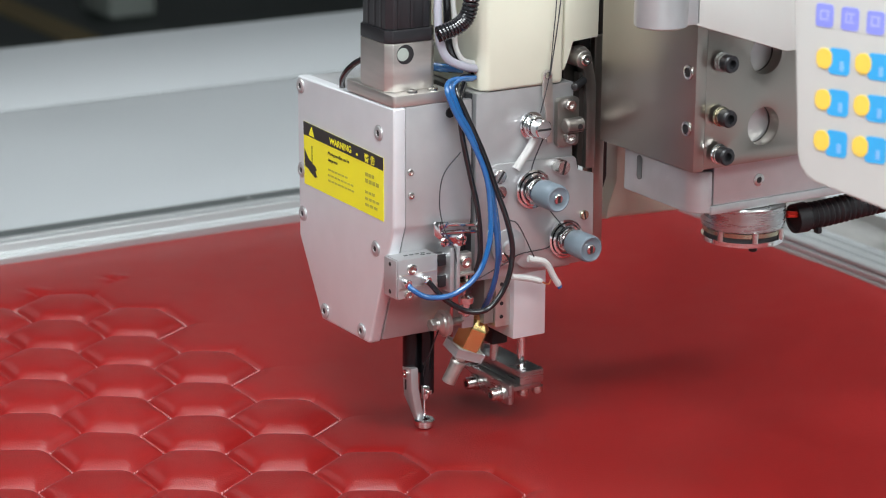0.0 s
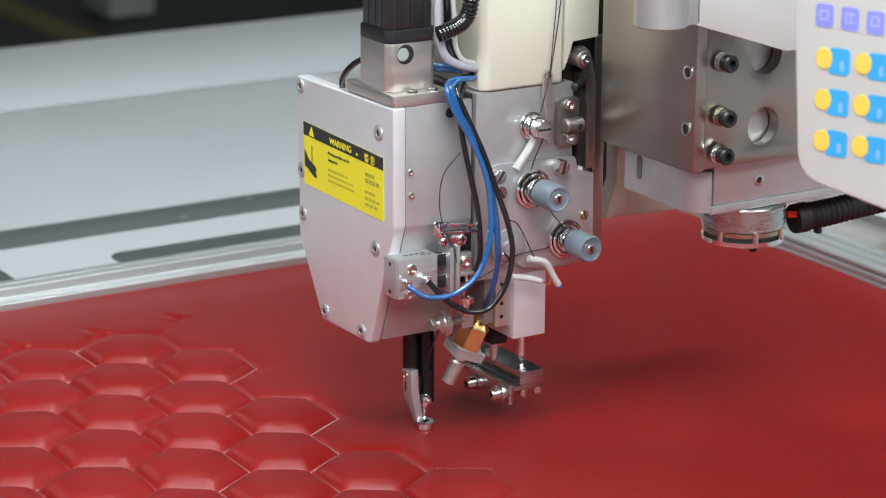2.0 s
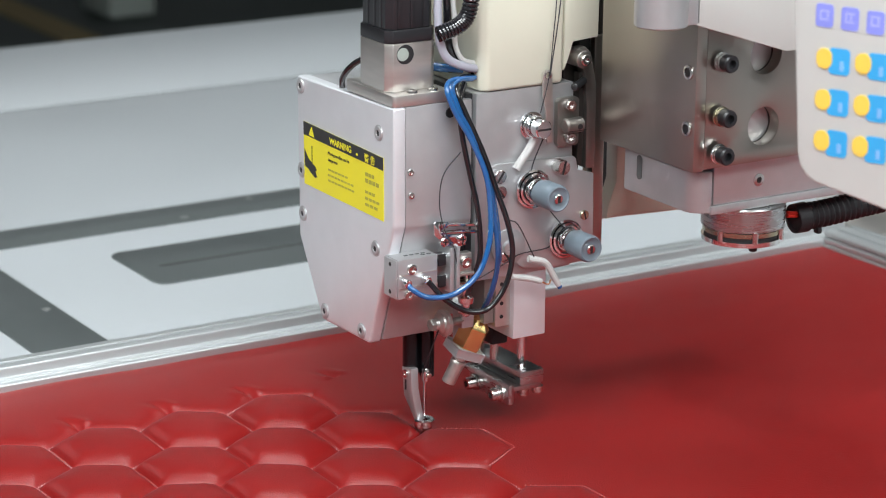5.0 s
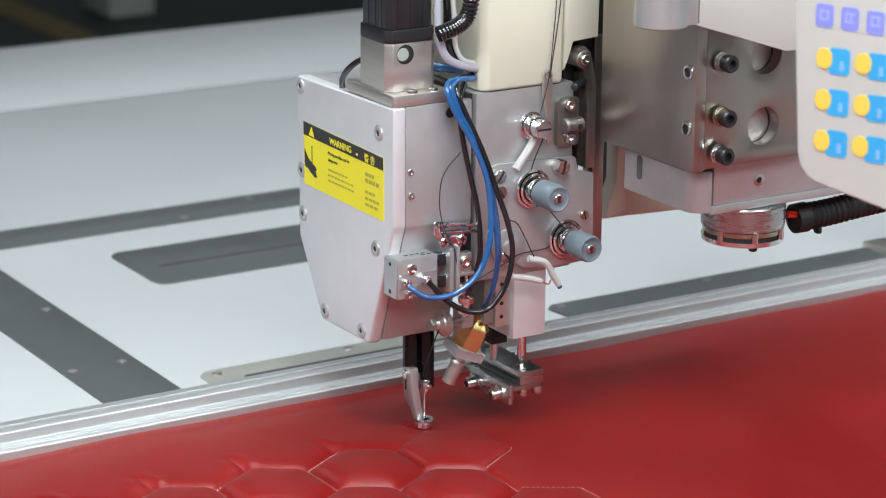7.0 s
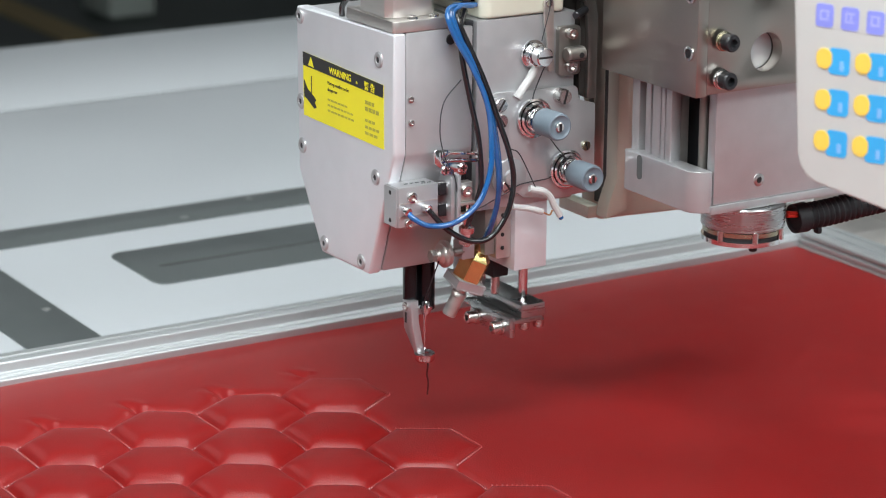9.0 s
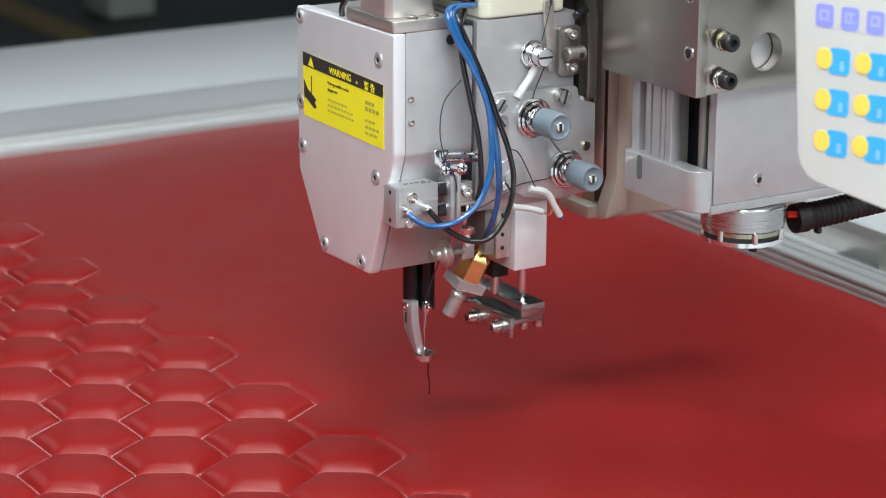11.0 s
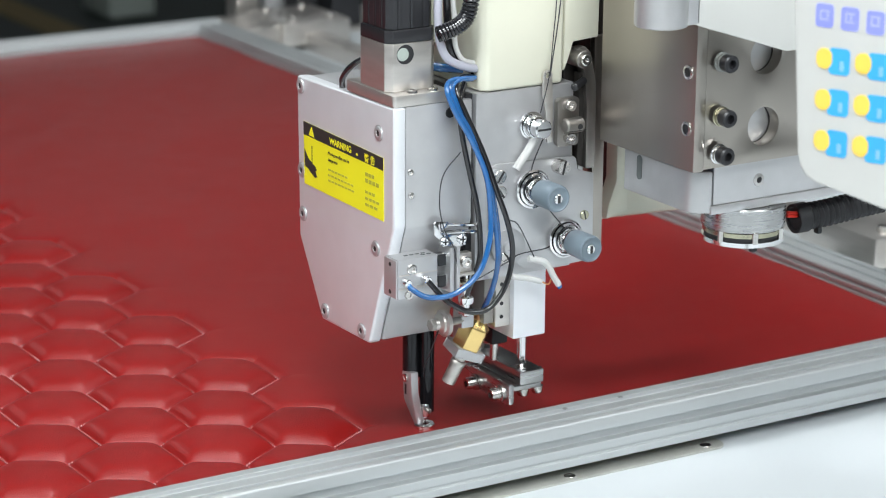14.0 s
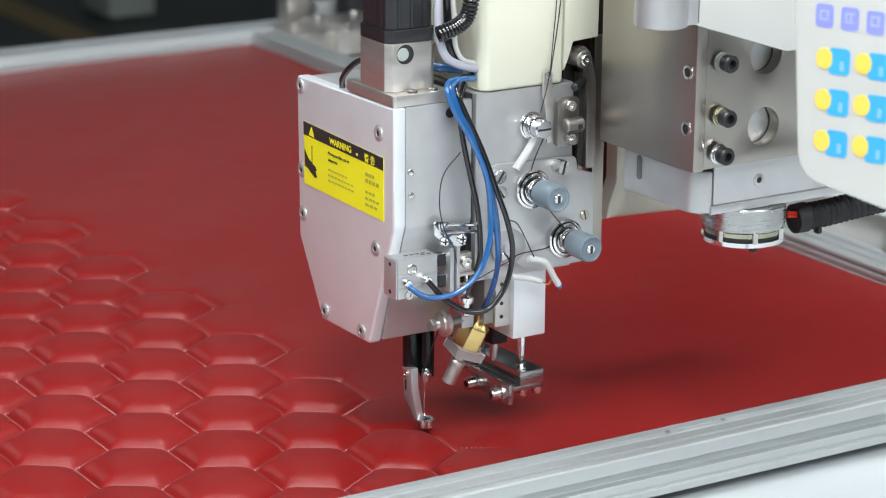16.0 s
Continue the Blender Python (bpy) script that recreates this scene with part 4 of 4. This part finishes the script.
needle_bar = part("needle_bar", rod((0.0022, 0.0010, 0.036), (0.0022, 0.0010, 0.110), 0.0050, 22), M_BLACKBAR, head, "black needle bar with needle")
part("needle_clamp", lathe((0.0, -0.0012, 0.0330), (0, 0, 1), [(0, 0.0022), (0.0015, 0.0030), (0.0085, 0.0031), (0.0095, 0.0026)], 14), M_CHROME, needle_bar)
part("clamp_screw", rod((0.0, -0.004, 0.0385), (0.0, -0.0068, 0.0385), 0.0019, 12), M_CHROME, needle_bar)
part("needle", lathe((0, 0, 0.0335), DOWN, [(0, 0.0011), (0.012, 0.0011), (0.0135, 0.0007), (0.030, 0.0006), (0.034, 0.0001)], 10), M_CHROME, needle_bar)
thread_tail = part("thread_tail", tube([(0.0, 0.0, 0.0), (0.0008, -0.0008, -0.006), (0.0002, -0.0012, -0.012), (0.0014, -0.0016, -0.018), (0.0010, -0.0020, -0.026)], 0.0006, 6), M_THREAD, head, "loose dark red thread end")
thread_tail.location = (0.0005, -0.002, 0.004)

# hoses and cables
H = head
part("blue_hose", tube([(0.0106, -0.0391, 0.2442), (-0.009, -0.0471, 0.2468), (-0.0135, -0.051, 0.2427), (-0.0097, -0.055, 0.2287), (0.0, -0.059, 0.2103), (0.0082, -0.063, 0.1884), (0.0106, -0.065, 0.1665), (0.015, -0.064, 0.14), (0.0195, -0.056, 0.12), (0.0215, -0.046, 0.103), (0.024, -0.034, 0.089)], 0.0018, 12), M_BLUE, H, "blue air hose")
part("blue_hose", tube([(0.0094, -0.040, 0.2442), (-0.0102, -0.048, 0.2468), (-0.0175, -0.054, 0.2427), (-0.0137, -0.058, 0.2287), (-0.0040, -0.062, 0.2103), (0.0042, -0.066, 0.1884), (0.0066, -0.068, 0.1665), (0.0048, -0.070, 0.1451), (-0.0034, -0.070, 0.1259), (-0.0192, -0.068, 0.1148), (-0.0355, -0.064, 0.1137), (-0.0450, -0.060, 0.1190), (-0.0470, -0.056, 0.1228)], 0.0018, 12), M_BLUE, H, "blue air hose")
part("blue_hose", tube([(0.0127, -0.038, 0.2442), (-0.0040, -0.046, 0.2461), (-0.0114, -0.050, 0.2412), (-0.0062, -0.054, 0.2252), (0.0027, -0.058, 0.2050), (0.0115, -0.060, 0.1787), (0.0170, -0.060, 0.1520), (0.0195, -0.058, 0.1287), (0.0206, -0.050, 0.1075), (0.0237, -0.036, 0.0899), (0.0267, -0.026, 0.0801)], 0.0018, 12), M_BLUE, H, "blue air hose")
part("black_hose", tube([(0.0161, -0.034, 0.2441), (0.0010, -0.042, 0.2462), (-0.0081, -0.050, 0.2408), (-0.0042, -0.056, 0.2254), (0.0044, -0.062, 0.2020), (0.0115, -0.068, 0.1769), (0.0177, -0.072, 0.1549), (0.0210, -0.072, 0.1358), (0.0162, -0.072, 0.1160), (0.0054, -0.070, 0.1021), (-0.0086, -0.068, 0.1012), (-0.0230, -0.064, 0.1099), (-0.0331, -0.058, 0.1225)], 0.0018, 12), M_HOSE, H, "glossy black air hose")
part("black_hose", tube([(0.004, -0.040, 0.2420), (-0.0040, -0.047, 0.2307), (-0.0036, -0.050, 0.2114), (0.0013, -0.052, 0.1856), (0.0058, -0.054, 0.1633), (0.0082, -0.054, 0.1406), (0.0080, -0.052, 0.1251), (0.0030, -0.046, 0.1035)], 0.0018, 12), M_HOSE, H, "glossy black air hose")
part("coil_cord", coil([(0.0035, -0.052, 0.350), (0.0023, -0.052, 0.3113), (-0.0007, -0.052, 0.2904), (-0.0068, -0.050, 0.2818), (-0.0191, -0.046, 0.2763)], 0.0042, 0.0013, 26), M_HOSE, H, "black coiled cord")
part("grey_cable", tube([(-0.0138, -0.036, 0.345), (-0.0136, -0.036, 0.3067), (-0.0134, -0.036, 0.2854), (-0.0123, -0.037, 0.2694), (-0.0076, -0.039, 0.2585), (0.0051, -0.040, 0.2523), (0.0182, -0.036, 0.2490)], 0.0027, 12), M_GREYCABLE, H, "grey sheathed cable")
part("black_cable", tube([(-0.0037, -0.030, 0.345), (-0.0037, -0.030, 0.3049), (-0.0027, -0.030, 0.2833), (-0.0026, -0.032, 0.2657), (0.0034, -0.034, 0.2539), (0.0144, -0.034, 0.2480)], 0.0026, 10), M_HOSE, H, "black cable")
part("clear_cable", tube([(-0.0021, -0.034, 0.345), (-0.0021, -0.034, 0.3053), (-0.0010, -0.036, 0.2806), (-0.0005, -0.036, 0.2662), (0.0034, -0.038, 0.2571), (0.0139, -0.036, 0.2531)], 0.0016, 10), M_WHITECABLE, H, "pale cable")
part("black_cable", tube([(-0.0446, 0.030, 0.2300), (-0.0457, 0.028, 0.2372), (-0.0465, 0.020, 0.2443), (-0.0452, 0.012, 0.2504), (-0.040, 0.004, 0.256)], 0.0020, 10), M_HOSE, H, "black cable")
part("blue_cable", tube([(-0.0120, -0.010, 0.2500), (0.0, -0.022, 0.2490), (0.0120, -0.024, 0.2470)], 0.0028, 10), M_BLUE, H)
part("white_sleeve", tube([(0.0526, -0.050, 0.2053), (0.0465, -0.050, 0.1960), (0.0400, -0.050, 0.1882), (0.0372, -0.050, 0.1842)], 0.0026, 10), M_WHITECABLE, H, "white wire sleeve")
part("white_sleeve", tube([(0.0424, -0.058, 0.1261), (0.0542, -0.060, 0.1221), (0.0610, -0.060, 0.1116), (0.0650, -0.060, 0.1055)], 0.0022, 10), M_WHITECABLE, H, "white wire sleeve")
part("sleeve_end", rod((0.0648, -0.060, 0.1058), (0.0662, -0.060, 0.1030), 0.0016, 10), M_BLUE, H)
part("white_sleeve", tube([(0.0296, -0.058, 0.1159), (0.0426, -0.058, 0.1127), (0.0523, -0.058, 0.1093)], 0.0020, 10), M_WHITECABLE, H, "white wire sleeve")
part("wire_end", tube([(0.0523, -0.058, 0.1093), (0.0581, -0.058, 0.1065), (0.0602, -0.058, 0.1093)], 0.0006, 6), M_COPPER, H)
thread = part("needle_thread", tube([(0.0668, -0.050, 0.345), (0.0658, -0.050, 0.2910), (0.0641, -0.050, 0.2694), (0.0613, -0.050, 0.2423), (0.0511, -0.056, 0.2205)], 0.00035, 5), M_GREYTHREAD, H, "thin dark sewing thread")
for pts in ([(0.0720, -0.050, 0.345), (0.0690, -0.050, 0.2910), (0.0613, -0.051, 0.2423)], [(0.0536, -0.057, 0.2055), (0.0494, -0.052, 0.1886), (0.0474, -0.052, 0.1814)], [(0.0580, -0.055, 0.1600), (0.0612, -0.055, 0.1540), (0.0725, -0.055, 0.1410)],
            [(0.0640, -0.052, 0.1310), (0.0594, -0.052, 0.1289), (0.0397, -0.052, 0.1279), (0.0300, -0.052, 0.1240), (0.0025, -0.052, 0.1141)], [(0.0267, -0.060, 0.1544), (0.0333, -0.060, 0.1497), (0.0454, -0.060, 0.1273)],
            [(-0.0047, -0.050, 0.2006), (-0.0171, -0.050, 0.1875), (-0.0199, -0.050, 0.1695), (-0.0181, -0.052, 0.1545), (-0.0147, -0.053, 0.1466), (-0.0104, -0.053, 0.1386), (-0.0078, -0.052, 0.1270)],
            [(-0.0100, -0.034, 0.0800), (-0.0080, -0.020, 0.0600), (-0.0030, -0.004, 0.0420), (0.0, 0.0, 0.0300)]):
    part("strand", tube(pts, 0.00042, 5), M_GREYTHREAD, thread)

# mounting bracket with its bolts
XB, YB = 0.0890, -0.167
bracket = part("mounting_bracket", box(XB, XB + 0.008, YB, -0.068, 0.2010, 0.340, 0.0008), M_BRACKET, head, "worn stainless steel mounting bracket")
part("bracket_front", prism([(XB + 0.0082, 0.2020), (0.230, 0.2020), (0.230, 0.300), (XB + 0.0082, 0.300)], YB + 0.0005, YB + 0.0095, "y", 0.0006, holes=[(0.1425, 0.2690, 0.0120), (0.1425, 0.2242, 0.0120)]), M_BRACKET, bracket, "stainless front plate with two round holes")
for x, z, mat in ((0.1066, 0.2690, M_SCREW), (0.1068, 0.2352, M_ZINC), (0.1060, 0.2118, M_CHROME)):
    b = part("bolt", lathe((x, YB + 0.0045, z), FRONT, [(0, 0.0030), (0.006, 0.0030), (0.006, 0.0056), (0.0090, 0.0056), (0.0092, 0.0048), (0.0100, 0.0048), (0.0100, 0.0054), (0.0160, 0.0055), (0.0170, 0.0048), (0.0170, 0.0028), (0.0135, 0.0026)], 22), M_BLACK, bracket, "black socket bolt with plated washer")
    part("washer", lathe((x, YB - 0.0018, z), FRONT, [(0, 0.0060), (0.0004, 0.0062), (0.0014, 0.0062), (0.0016, 0.0057), (0.0040, 0.0057), (0.0042, 0.0052)], 26), mat, bracket)
for z in (0.2625, 0.2275):
    part("side_bolt", lathe((XB, YB + 0.0075, z), LEFT, [(0, 0.0047), (0.0010, 0.0045), (0.0012, 0.0030), (0.0003, 0.0028)], 18), M_BOLT, bracket)
    part("bolt_socket", lathe((XB - 0.0005, YB + 0.0075, z), LEFT, [(0, 0.0029), (0.0003, 0.0028)], 6), M_HOLESHADE, bracket)
part("top_plate", prism([(0.0775, 0.2960), (0.0775, 0.330), (0.230, 0.330), (0.230, 0.2720), (0.1460, 0.2735)], YB - 0.014, YB - 0.0005, "y", 0.0008), M_PANEL, bracket, "white painted top plate")
part("pilot_cylinder", lathe((0.0540, YB - 0.010, 0.2975), (0, 0, 1), [(0, 0.0150), (0.0008, 0.0160), (0.045, 0.0160)], 32), M_ALU, bracket, "turned aluminium cylinder")
part("pilot_block", box(0.0690, 0.0800, YB - 0.014, YB + 0.004, 0.2965, 0.330, 0.001), M_ALU, bracket)
part("bracket_rear", box(0.1245, 0.1500, -0.050, 0.010, 0.2040, 0.340, 0.001), M_STEELSHADE, bracket)
# dark sleeve and floor colours paint the shade inside the two holes
for z in (0.2690, 0.2242):
    part("hole_sleeve", lathe((0.1425, YB + 0.0180, z), FRONT, [(0, 0.0122), (0.0084, 0.0122), (0.0084, 0.0134), (0, 0.0134)], 30, caps=False), M_STEELSHADE, bracket)
    part("hole_floor", lathe((0.1425, YB + 0.0184, z), FRONT, [(0, 0.0126), (0.0003, 0.0126)], 30), M_STRIP, bracket)

# ---- the fixed lift column behind the bracket ----
column = empty("lift_column", "grey metal lift column with a motor at its foot", "machine column")
SY = -0.156
part("front_plate", box(0.1140, 0.240, SY, SY + 0.008, 0.1746, 0.360, 0.0012), M_ALU, column, "smooth grey aluminium front plate")
part("screw", lathe((0.1490, SY, 0.1868), FRONT, [(0, 0.0042), (0.0006, 0.0040), (0.0008, 0.002), (0.0003, 0.0018)], 20), M_BOLT, column)
part("screw_socket", lathe((0.1490, SY - 0.0004, 0.1868), FRONT, [(0, 0.0020), (0.0002, 0.0019)], 6), M_HOLESHADE, column)
part("base_casting", prism([(0.1115, -0.085), (0.1115, SY - 0.0015), (0.245, SY - 0.0015), (0.245, -0.085)], 0.1690, 0.1744, "z", 0.0010), M_ALU, column)
lip_arc = [(0.1132 - 0.013 * math.cos(radians(a)), SY + 0.0132 - 0.013 * math.sin(radians(a))) for a in range(0, 91, 10)]
part("base_lip", prism([(0.1002, -0.0800)] + lip_arc + [(0.1132, -0.0800)], 0.1700, 0.1965, "z", 0.0010, seg=3), M_ALU, column, "rounded grey casting at the column's foot")
part("slot", prism(rounded(-0.0995, -0.0940, 0.1800, 0.1958, 0.0026), 0.0999, 0.1001, "x"), M_STRIP, column, "", None)
for yy, w in ((-0.0852, 0.0040), (-0.0985, 0.0027), (-0.1072, 0.0042), (-0.1142, 0.0019), (-0.1200, 0.0030)):
    part("rail", box(0.1043, 0.1120, yy - w, yy + w, 0.1790, 0.360, 0.0008), M_ALU, column)
part("rail_backing", box(0.1122, 0.1180, -0.1228, -0.0812, 0.1790, 0.360, 0), M_STEEL, column, smooth=None)
part("screw_shaft", rod((0.118, -0.1385, 0.179), (0.118, -0.1385, 0.36), 0.003, 16), M_CAST, column)
# black sheet stands for the shade in the opening behind the shaft
part("inner_wall", box(0.1250, 0.1300, SY + 0.0085, -0.086, 0.1790, 0.360, 0), M_BLACK, column, smooth=None)
part("back_wall", box(0.1305, 0.245, -0.084, -0.074, 0.1700, 0.360, 0.001), M_ALU, column)
mot = part("brake_motor", lathe((0.1530, -0.137, 0.1688), DOWN, [(0, 0.0262), (0.0008, 0.0268), (0.0150, 0.0268), (0.0156, 0.0258), (0.0158, 0.0150)], 48), M_TURNED, column, "turned steel brake motor")
part("brake_disc", lathe((0.1530, -0.137, 0.1530), DOWN, [(0, 0.0200), (0.0002, 0.0256), (0.0030, 0.0256), (0.0032, 0.020)], 48), M_ZINC, mot)
part("brake_gap", lathe((0.1530, -0.137, 0.1498), DOWN, [(0, 0.0246), (0.0022, 0.0246)], 48), M_HOLESHADE, mot)
part("brake_plate", lathe((0.1530, -0.137, 0.1474), DOWN, [(0, 0.0250), (0.0003, 0.0264), (0.0032, 0.0264), (0.0038, 0.0245), (0.0040, 0.010)], 48), M_CHROME, mot)
for a in (250, 300, 200, 350):
    ax, ay = 0.1530 + 0.0255 * math.cos(radians(a)), -0.137 + 0.0255 * math.sin(radians(a))
    part("stud", rod((ax, ay, 0.1545), (ax, ay, 0.1465), 0.0022, 12), M_BOLT, mot)
part("screw", lathe((0.1500, -0.152, 0.1436), DOWN, [(0, 0.0028), (0.004, 0.0028), (0.0045, 0.0022)], 14), M_BLACK, mot)
cable_hose = empty("corrugated_hose", "black corrugated cable hose with a red wire in its mouth", "hose")
part("hose", tube([(0.1960, -0.137, 0.1505), (0.2200, -0.140, 0.1520), (0.2500, -0.145, 0.1560), (0.300, -0.15, 0.160)], 0.0078, 22, 40, wave=(0.0040, 0.0013)), M_RUBBER, cable_hose)
part("mouth", lathe((0.1945, -0.1368, 0.1503), (1, -0.1, 0.06), [(0.004, 0.0062), (0.0, 0.0078), (0.0, 0.0096), (0.0090, 0.0098), (0.0100, 0.0086)], 28, caps=False), M_RUBBER, cable_hose)
part("mouth_inside", lathe((0.1985, -0.1372, 0.1505), (-1, 0.1, -0.06), [(0, 0.0076), (0.0003, 0.0076)], 24), M_HOLESHADE, cable_hose)
part("clip", box(0.2095, 0.2130, -0.144, -0.139, 0.1395, 0.1440, 0.001), M_RUBBER, cable_hose)
for dz in (0, 0.0022):
    part("wire", tube([(0.1850, -0.142, 0.1550 + dz), (0.1920, -0.141, 0.1535 + dz), (0.2000, -0.138, 0.1520 + dz)], 0.0011, 8), M_REDCABLE, cable_hose)

# cream machine frame behind
beam = empty("machine_beam", "cream enamelled machine beam behind the sewing head", "machine beam")
part("side_plate", prism([(0.160, 0.1135), (0.175, 0.1135), (0.255, 0.1100), (0.255, 0.42), (0.160, 0.42)], 0.030, 0.055, "y", 0.004, seg=3), M_BEIGE, beam)
part("ledge", box(0.1426, 0.1530, 0.020, 0.056, 0.1195, 0.1284, 0.0012), M_BEIGE, beam)
part("post", prism([(0.1440, 0.1238), (0.1455, 0.1330), (0.1518, 0.1500), (0.1518, 0.42), (0.1612, 0.42), (0.1614, 0.1282)], 0.0, 0.013, "y", 0.0012), M_BEIGE, beam)
# cavity walls coloured near-black for the shade in the beam's gap
part("cavity_wall", box(0.1540, 0.1590, 0.0135, 0.0295, 0.1290, 0.42, 0.0005), M_STEELSHADE, beam)
part("cavity_wall", box(0.1535, 0.1590, 0.0565, 0.0750, 0.1290, 0.42, 0.0005), M_STEELSHADE, beam)

# ---- the operator panel, close to the camera ----
U = Vector((0.39931, -0.91682, 0.0))
W0 = Vector((-0.91682, -0.39931, 0.0))
MP = Matrix.Translation((0.00764, -0.36346, 0.25821)) @ Matrix((U, Vector((0, 0, 1)), W0)).transposed().to_4x4()
panel = empty("operator_panel", "pale grey operator panel with yellow keys and blue prints", "control panel", at=MP)
out = [(-0.0095, 0.150), (-0.0068, 0.089), (-0.0011, 0.009), (0.0009, 0.0017), (0.0044, -0.003), (0.0095, -0.0055), (0.0512, -0.014), (0.110, -0.022), (0.110, 0.150)]
part("casing", prism(out, -0.026, 0.0, "z", 0.0018, seg=3), M_PANEL, panel)
part("back_cover", prism([(0.004, 0.14), (0.004, 0.012), (0.10, -0.004), (0.10, 0.14)], -0.040, -0.0262, "z", 0.003, seg=3), M_PANEL, panel)
arm_end = MP.inverted() @ Vector((0.215, 0.034, 0.405))
part("support_arm", rod((0.085, 0.138, -0.030), arm_end, 0.010, 20), M_BEIGE, panel)


def key(x, y, w, h, mat, name, lift=0.0004, r=0.2):
    part(name, prism(rounded(x - w / 2, x + w / 2, y - h / 2, y + h / 2, r * min(w, h)), 0.0001, lift, "z", 0.0001), mat, panel, smooth=None)


for j in range(3):
    for i in range(4):
        x, y = 0.0122 + i * 0.0220 + j * 0.0004, 0.0608 - j * 0.0216
        key(x + 0.0085, y - 0.0008, 0.0120, 0.0140, M_KEYBLUE, "key_print")
        key(x, y, 0.0090, 0.0108, M_KEYYELLOW, "key", 0.0008, 0.49)
        key(x + 0.0100, y - 0.003, 0.0024, 0.0050, M_KEYWHITE, "key_symbol", 0.0006)
for i in range(5):
    key(0.0112 + i * 0.0143, 0.0830 - i * 0.0003, 0.0100, 0.0122, M_KEYLILAC, "key_print")
    for dx, dy, w, h in ((0, 0.0022, 0.0052, 0.0008), (0, -0.0022, 0.0052, 0.0008), (-0.0022, 0, 0.0008, 0.0040), (0.0018 - 0.0012 * (i % 2), 0.0002, 0.0010, 0.0028)):
        key(0.0112 + i * 0.0143 + dx, 0.0832 + dy, w, h, M_KEYPALE, "key_symbol", 0.0006)


# ---- what moves ----
UP = 0.0466


def motions():
    slide = [(0, -.0500, .3383), (.5, -.0489, .3032), (1, -.0140, .2831), (1.5, -.0149, .2467), (2, -.0500, .2225), (2.5, -.0493, .1854), (3, -.0145, .1655), (3.5, -.0155, .1295),
             (4, -.0506, .1056), (4.5, -.0500, .0700), (5, -.0145, .0485), (5.5, -.0155, .0120), (6, -.0505, -.0120), (6.3, -.0515, -.0324), (6.5, -.0521, -.0519), (7, -.0177, -.0723),
             (7.5, -.0188, -.0820), (8, -.0188, -.0914), (8.5, -.0195, -.0916), (8.6, -.0208, -.0640), (8.7, -.0238, -.0400), (8.8, -.0272, .0010), (9, -.0326, .0593), (9.2, -.0408, .1239), (11.3, -.0834, .7561), (11.5, -.0824, .8143),
             (12, -.0812, .9724), (12.5, -.0802, 1.0842), (13, -.0799, 1.0846), (13.5, -.0800, 1.0859), (14, -.0796, 1.0879), (14.5, -.0798, 1.0825), (15, -.0802, 1.0737), (15.5, -.0487, 1.0569),
             (16, -.0467, 1.0177)]
    rows = [(t, pose(x, y, 0)) for t, x, y in slide]
    walk(clamp_frame, rows)
    walk(leather, rows)
    for (pad, cx, cy), t in zip(pads, (0.4, 2.3, 4.3, 6.3, 15.1)):
        walk(pad, [(0, pose(cx, cy, -0.009)), (t, pose(cx, cy, -0.009)), (t + 0.6, pose(cx, cy, 0)), (16, pose(cx, cy, 0))])
    walk(head, [(t, pose(0, 0, z * UP)) for t, z in ((0, 0), (7.8, 0), (7.9, 0.01), (8, 0.32), (8.1, 0.60), (8.2, 0.965), (8.3, 1), (12.4, 1), (12.5, 0.99), (12.6, 0.64), (12.7, 0.37), (12.8, 0.01), (12.9, 0), (16, 0))])
    lift = ((0, 0), (.5, -.0025), (1, 0), (1.5, -.0042), (2, -.0012), (2.5, -.0028), (3, 0), (3.5, -.0042), (4, -.0015), (4.5, -.003), (5, 0), (5.5, -.0035), (6, -.001), (6.5, -.0008), (7, 0),
            (7.5, -.0025), (8, 0), (12.9, 0), (13.5, 0), (14, -.003), (14.5, -.002), (15, -.003), (15.5, -.0042), (16, 0))
    walk(presser, [(t, pose(0, 0, z)) for t, z in lift])
    walk(thread_tail, [(t, pose(0.0005, -0.002, 0.004, 0, a, 0)) for t, a in ((0, 0), (8.2, 0), (9.0, 4), (9.3, 2), (11.3, 0), (12.5, -13), (12.9, 0), (16, 0))])
    stroke = ((0, -.012), (.5, -.016), (1, 0), (1.5, -.027), (2, -.018), (2.5, -.012), (3, 0), (3.5, -.027), (4, -.018), (4.5, -.012), (5, 0), (5.5, -.027), (6, -.018), (6.5, 0), (7, -.008),
              (7.5, -.022), (7.8, 0), (12.9, 0), (13.5, 0), (14, -.025), (14.5, -.024), (15, -.010), (15.5, -.027), (16, 0))
    walk(needle_bar, [(t, pose(0, 0, z)) for t, z in stroke])


motions()
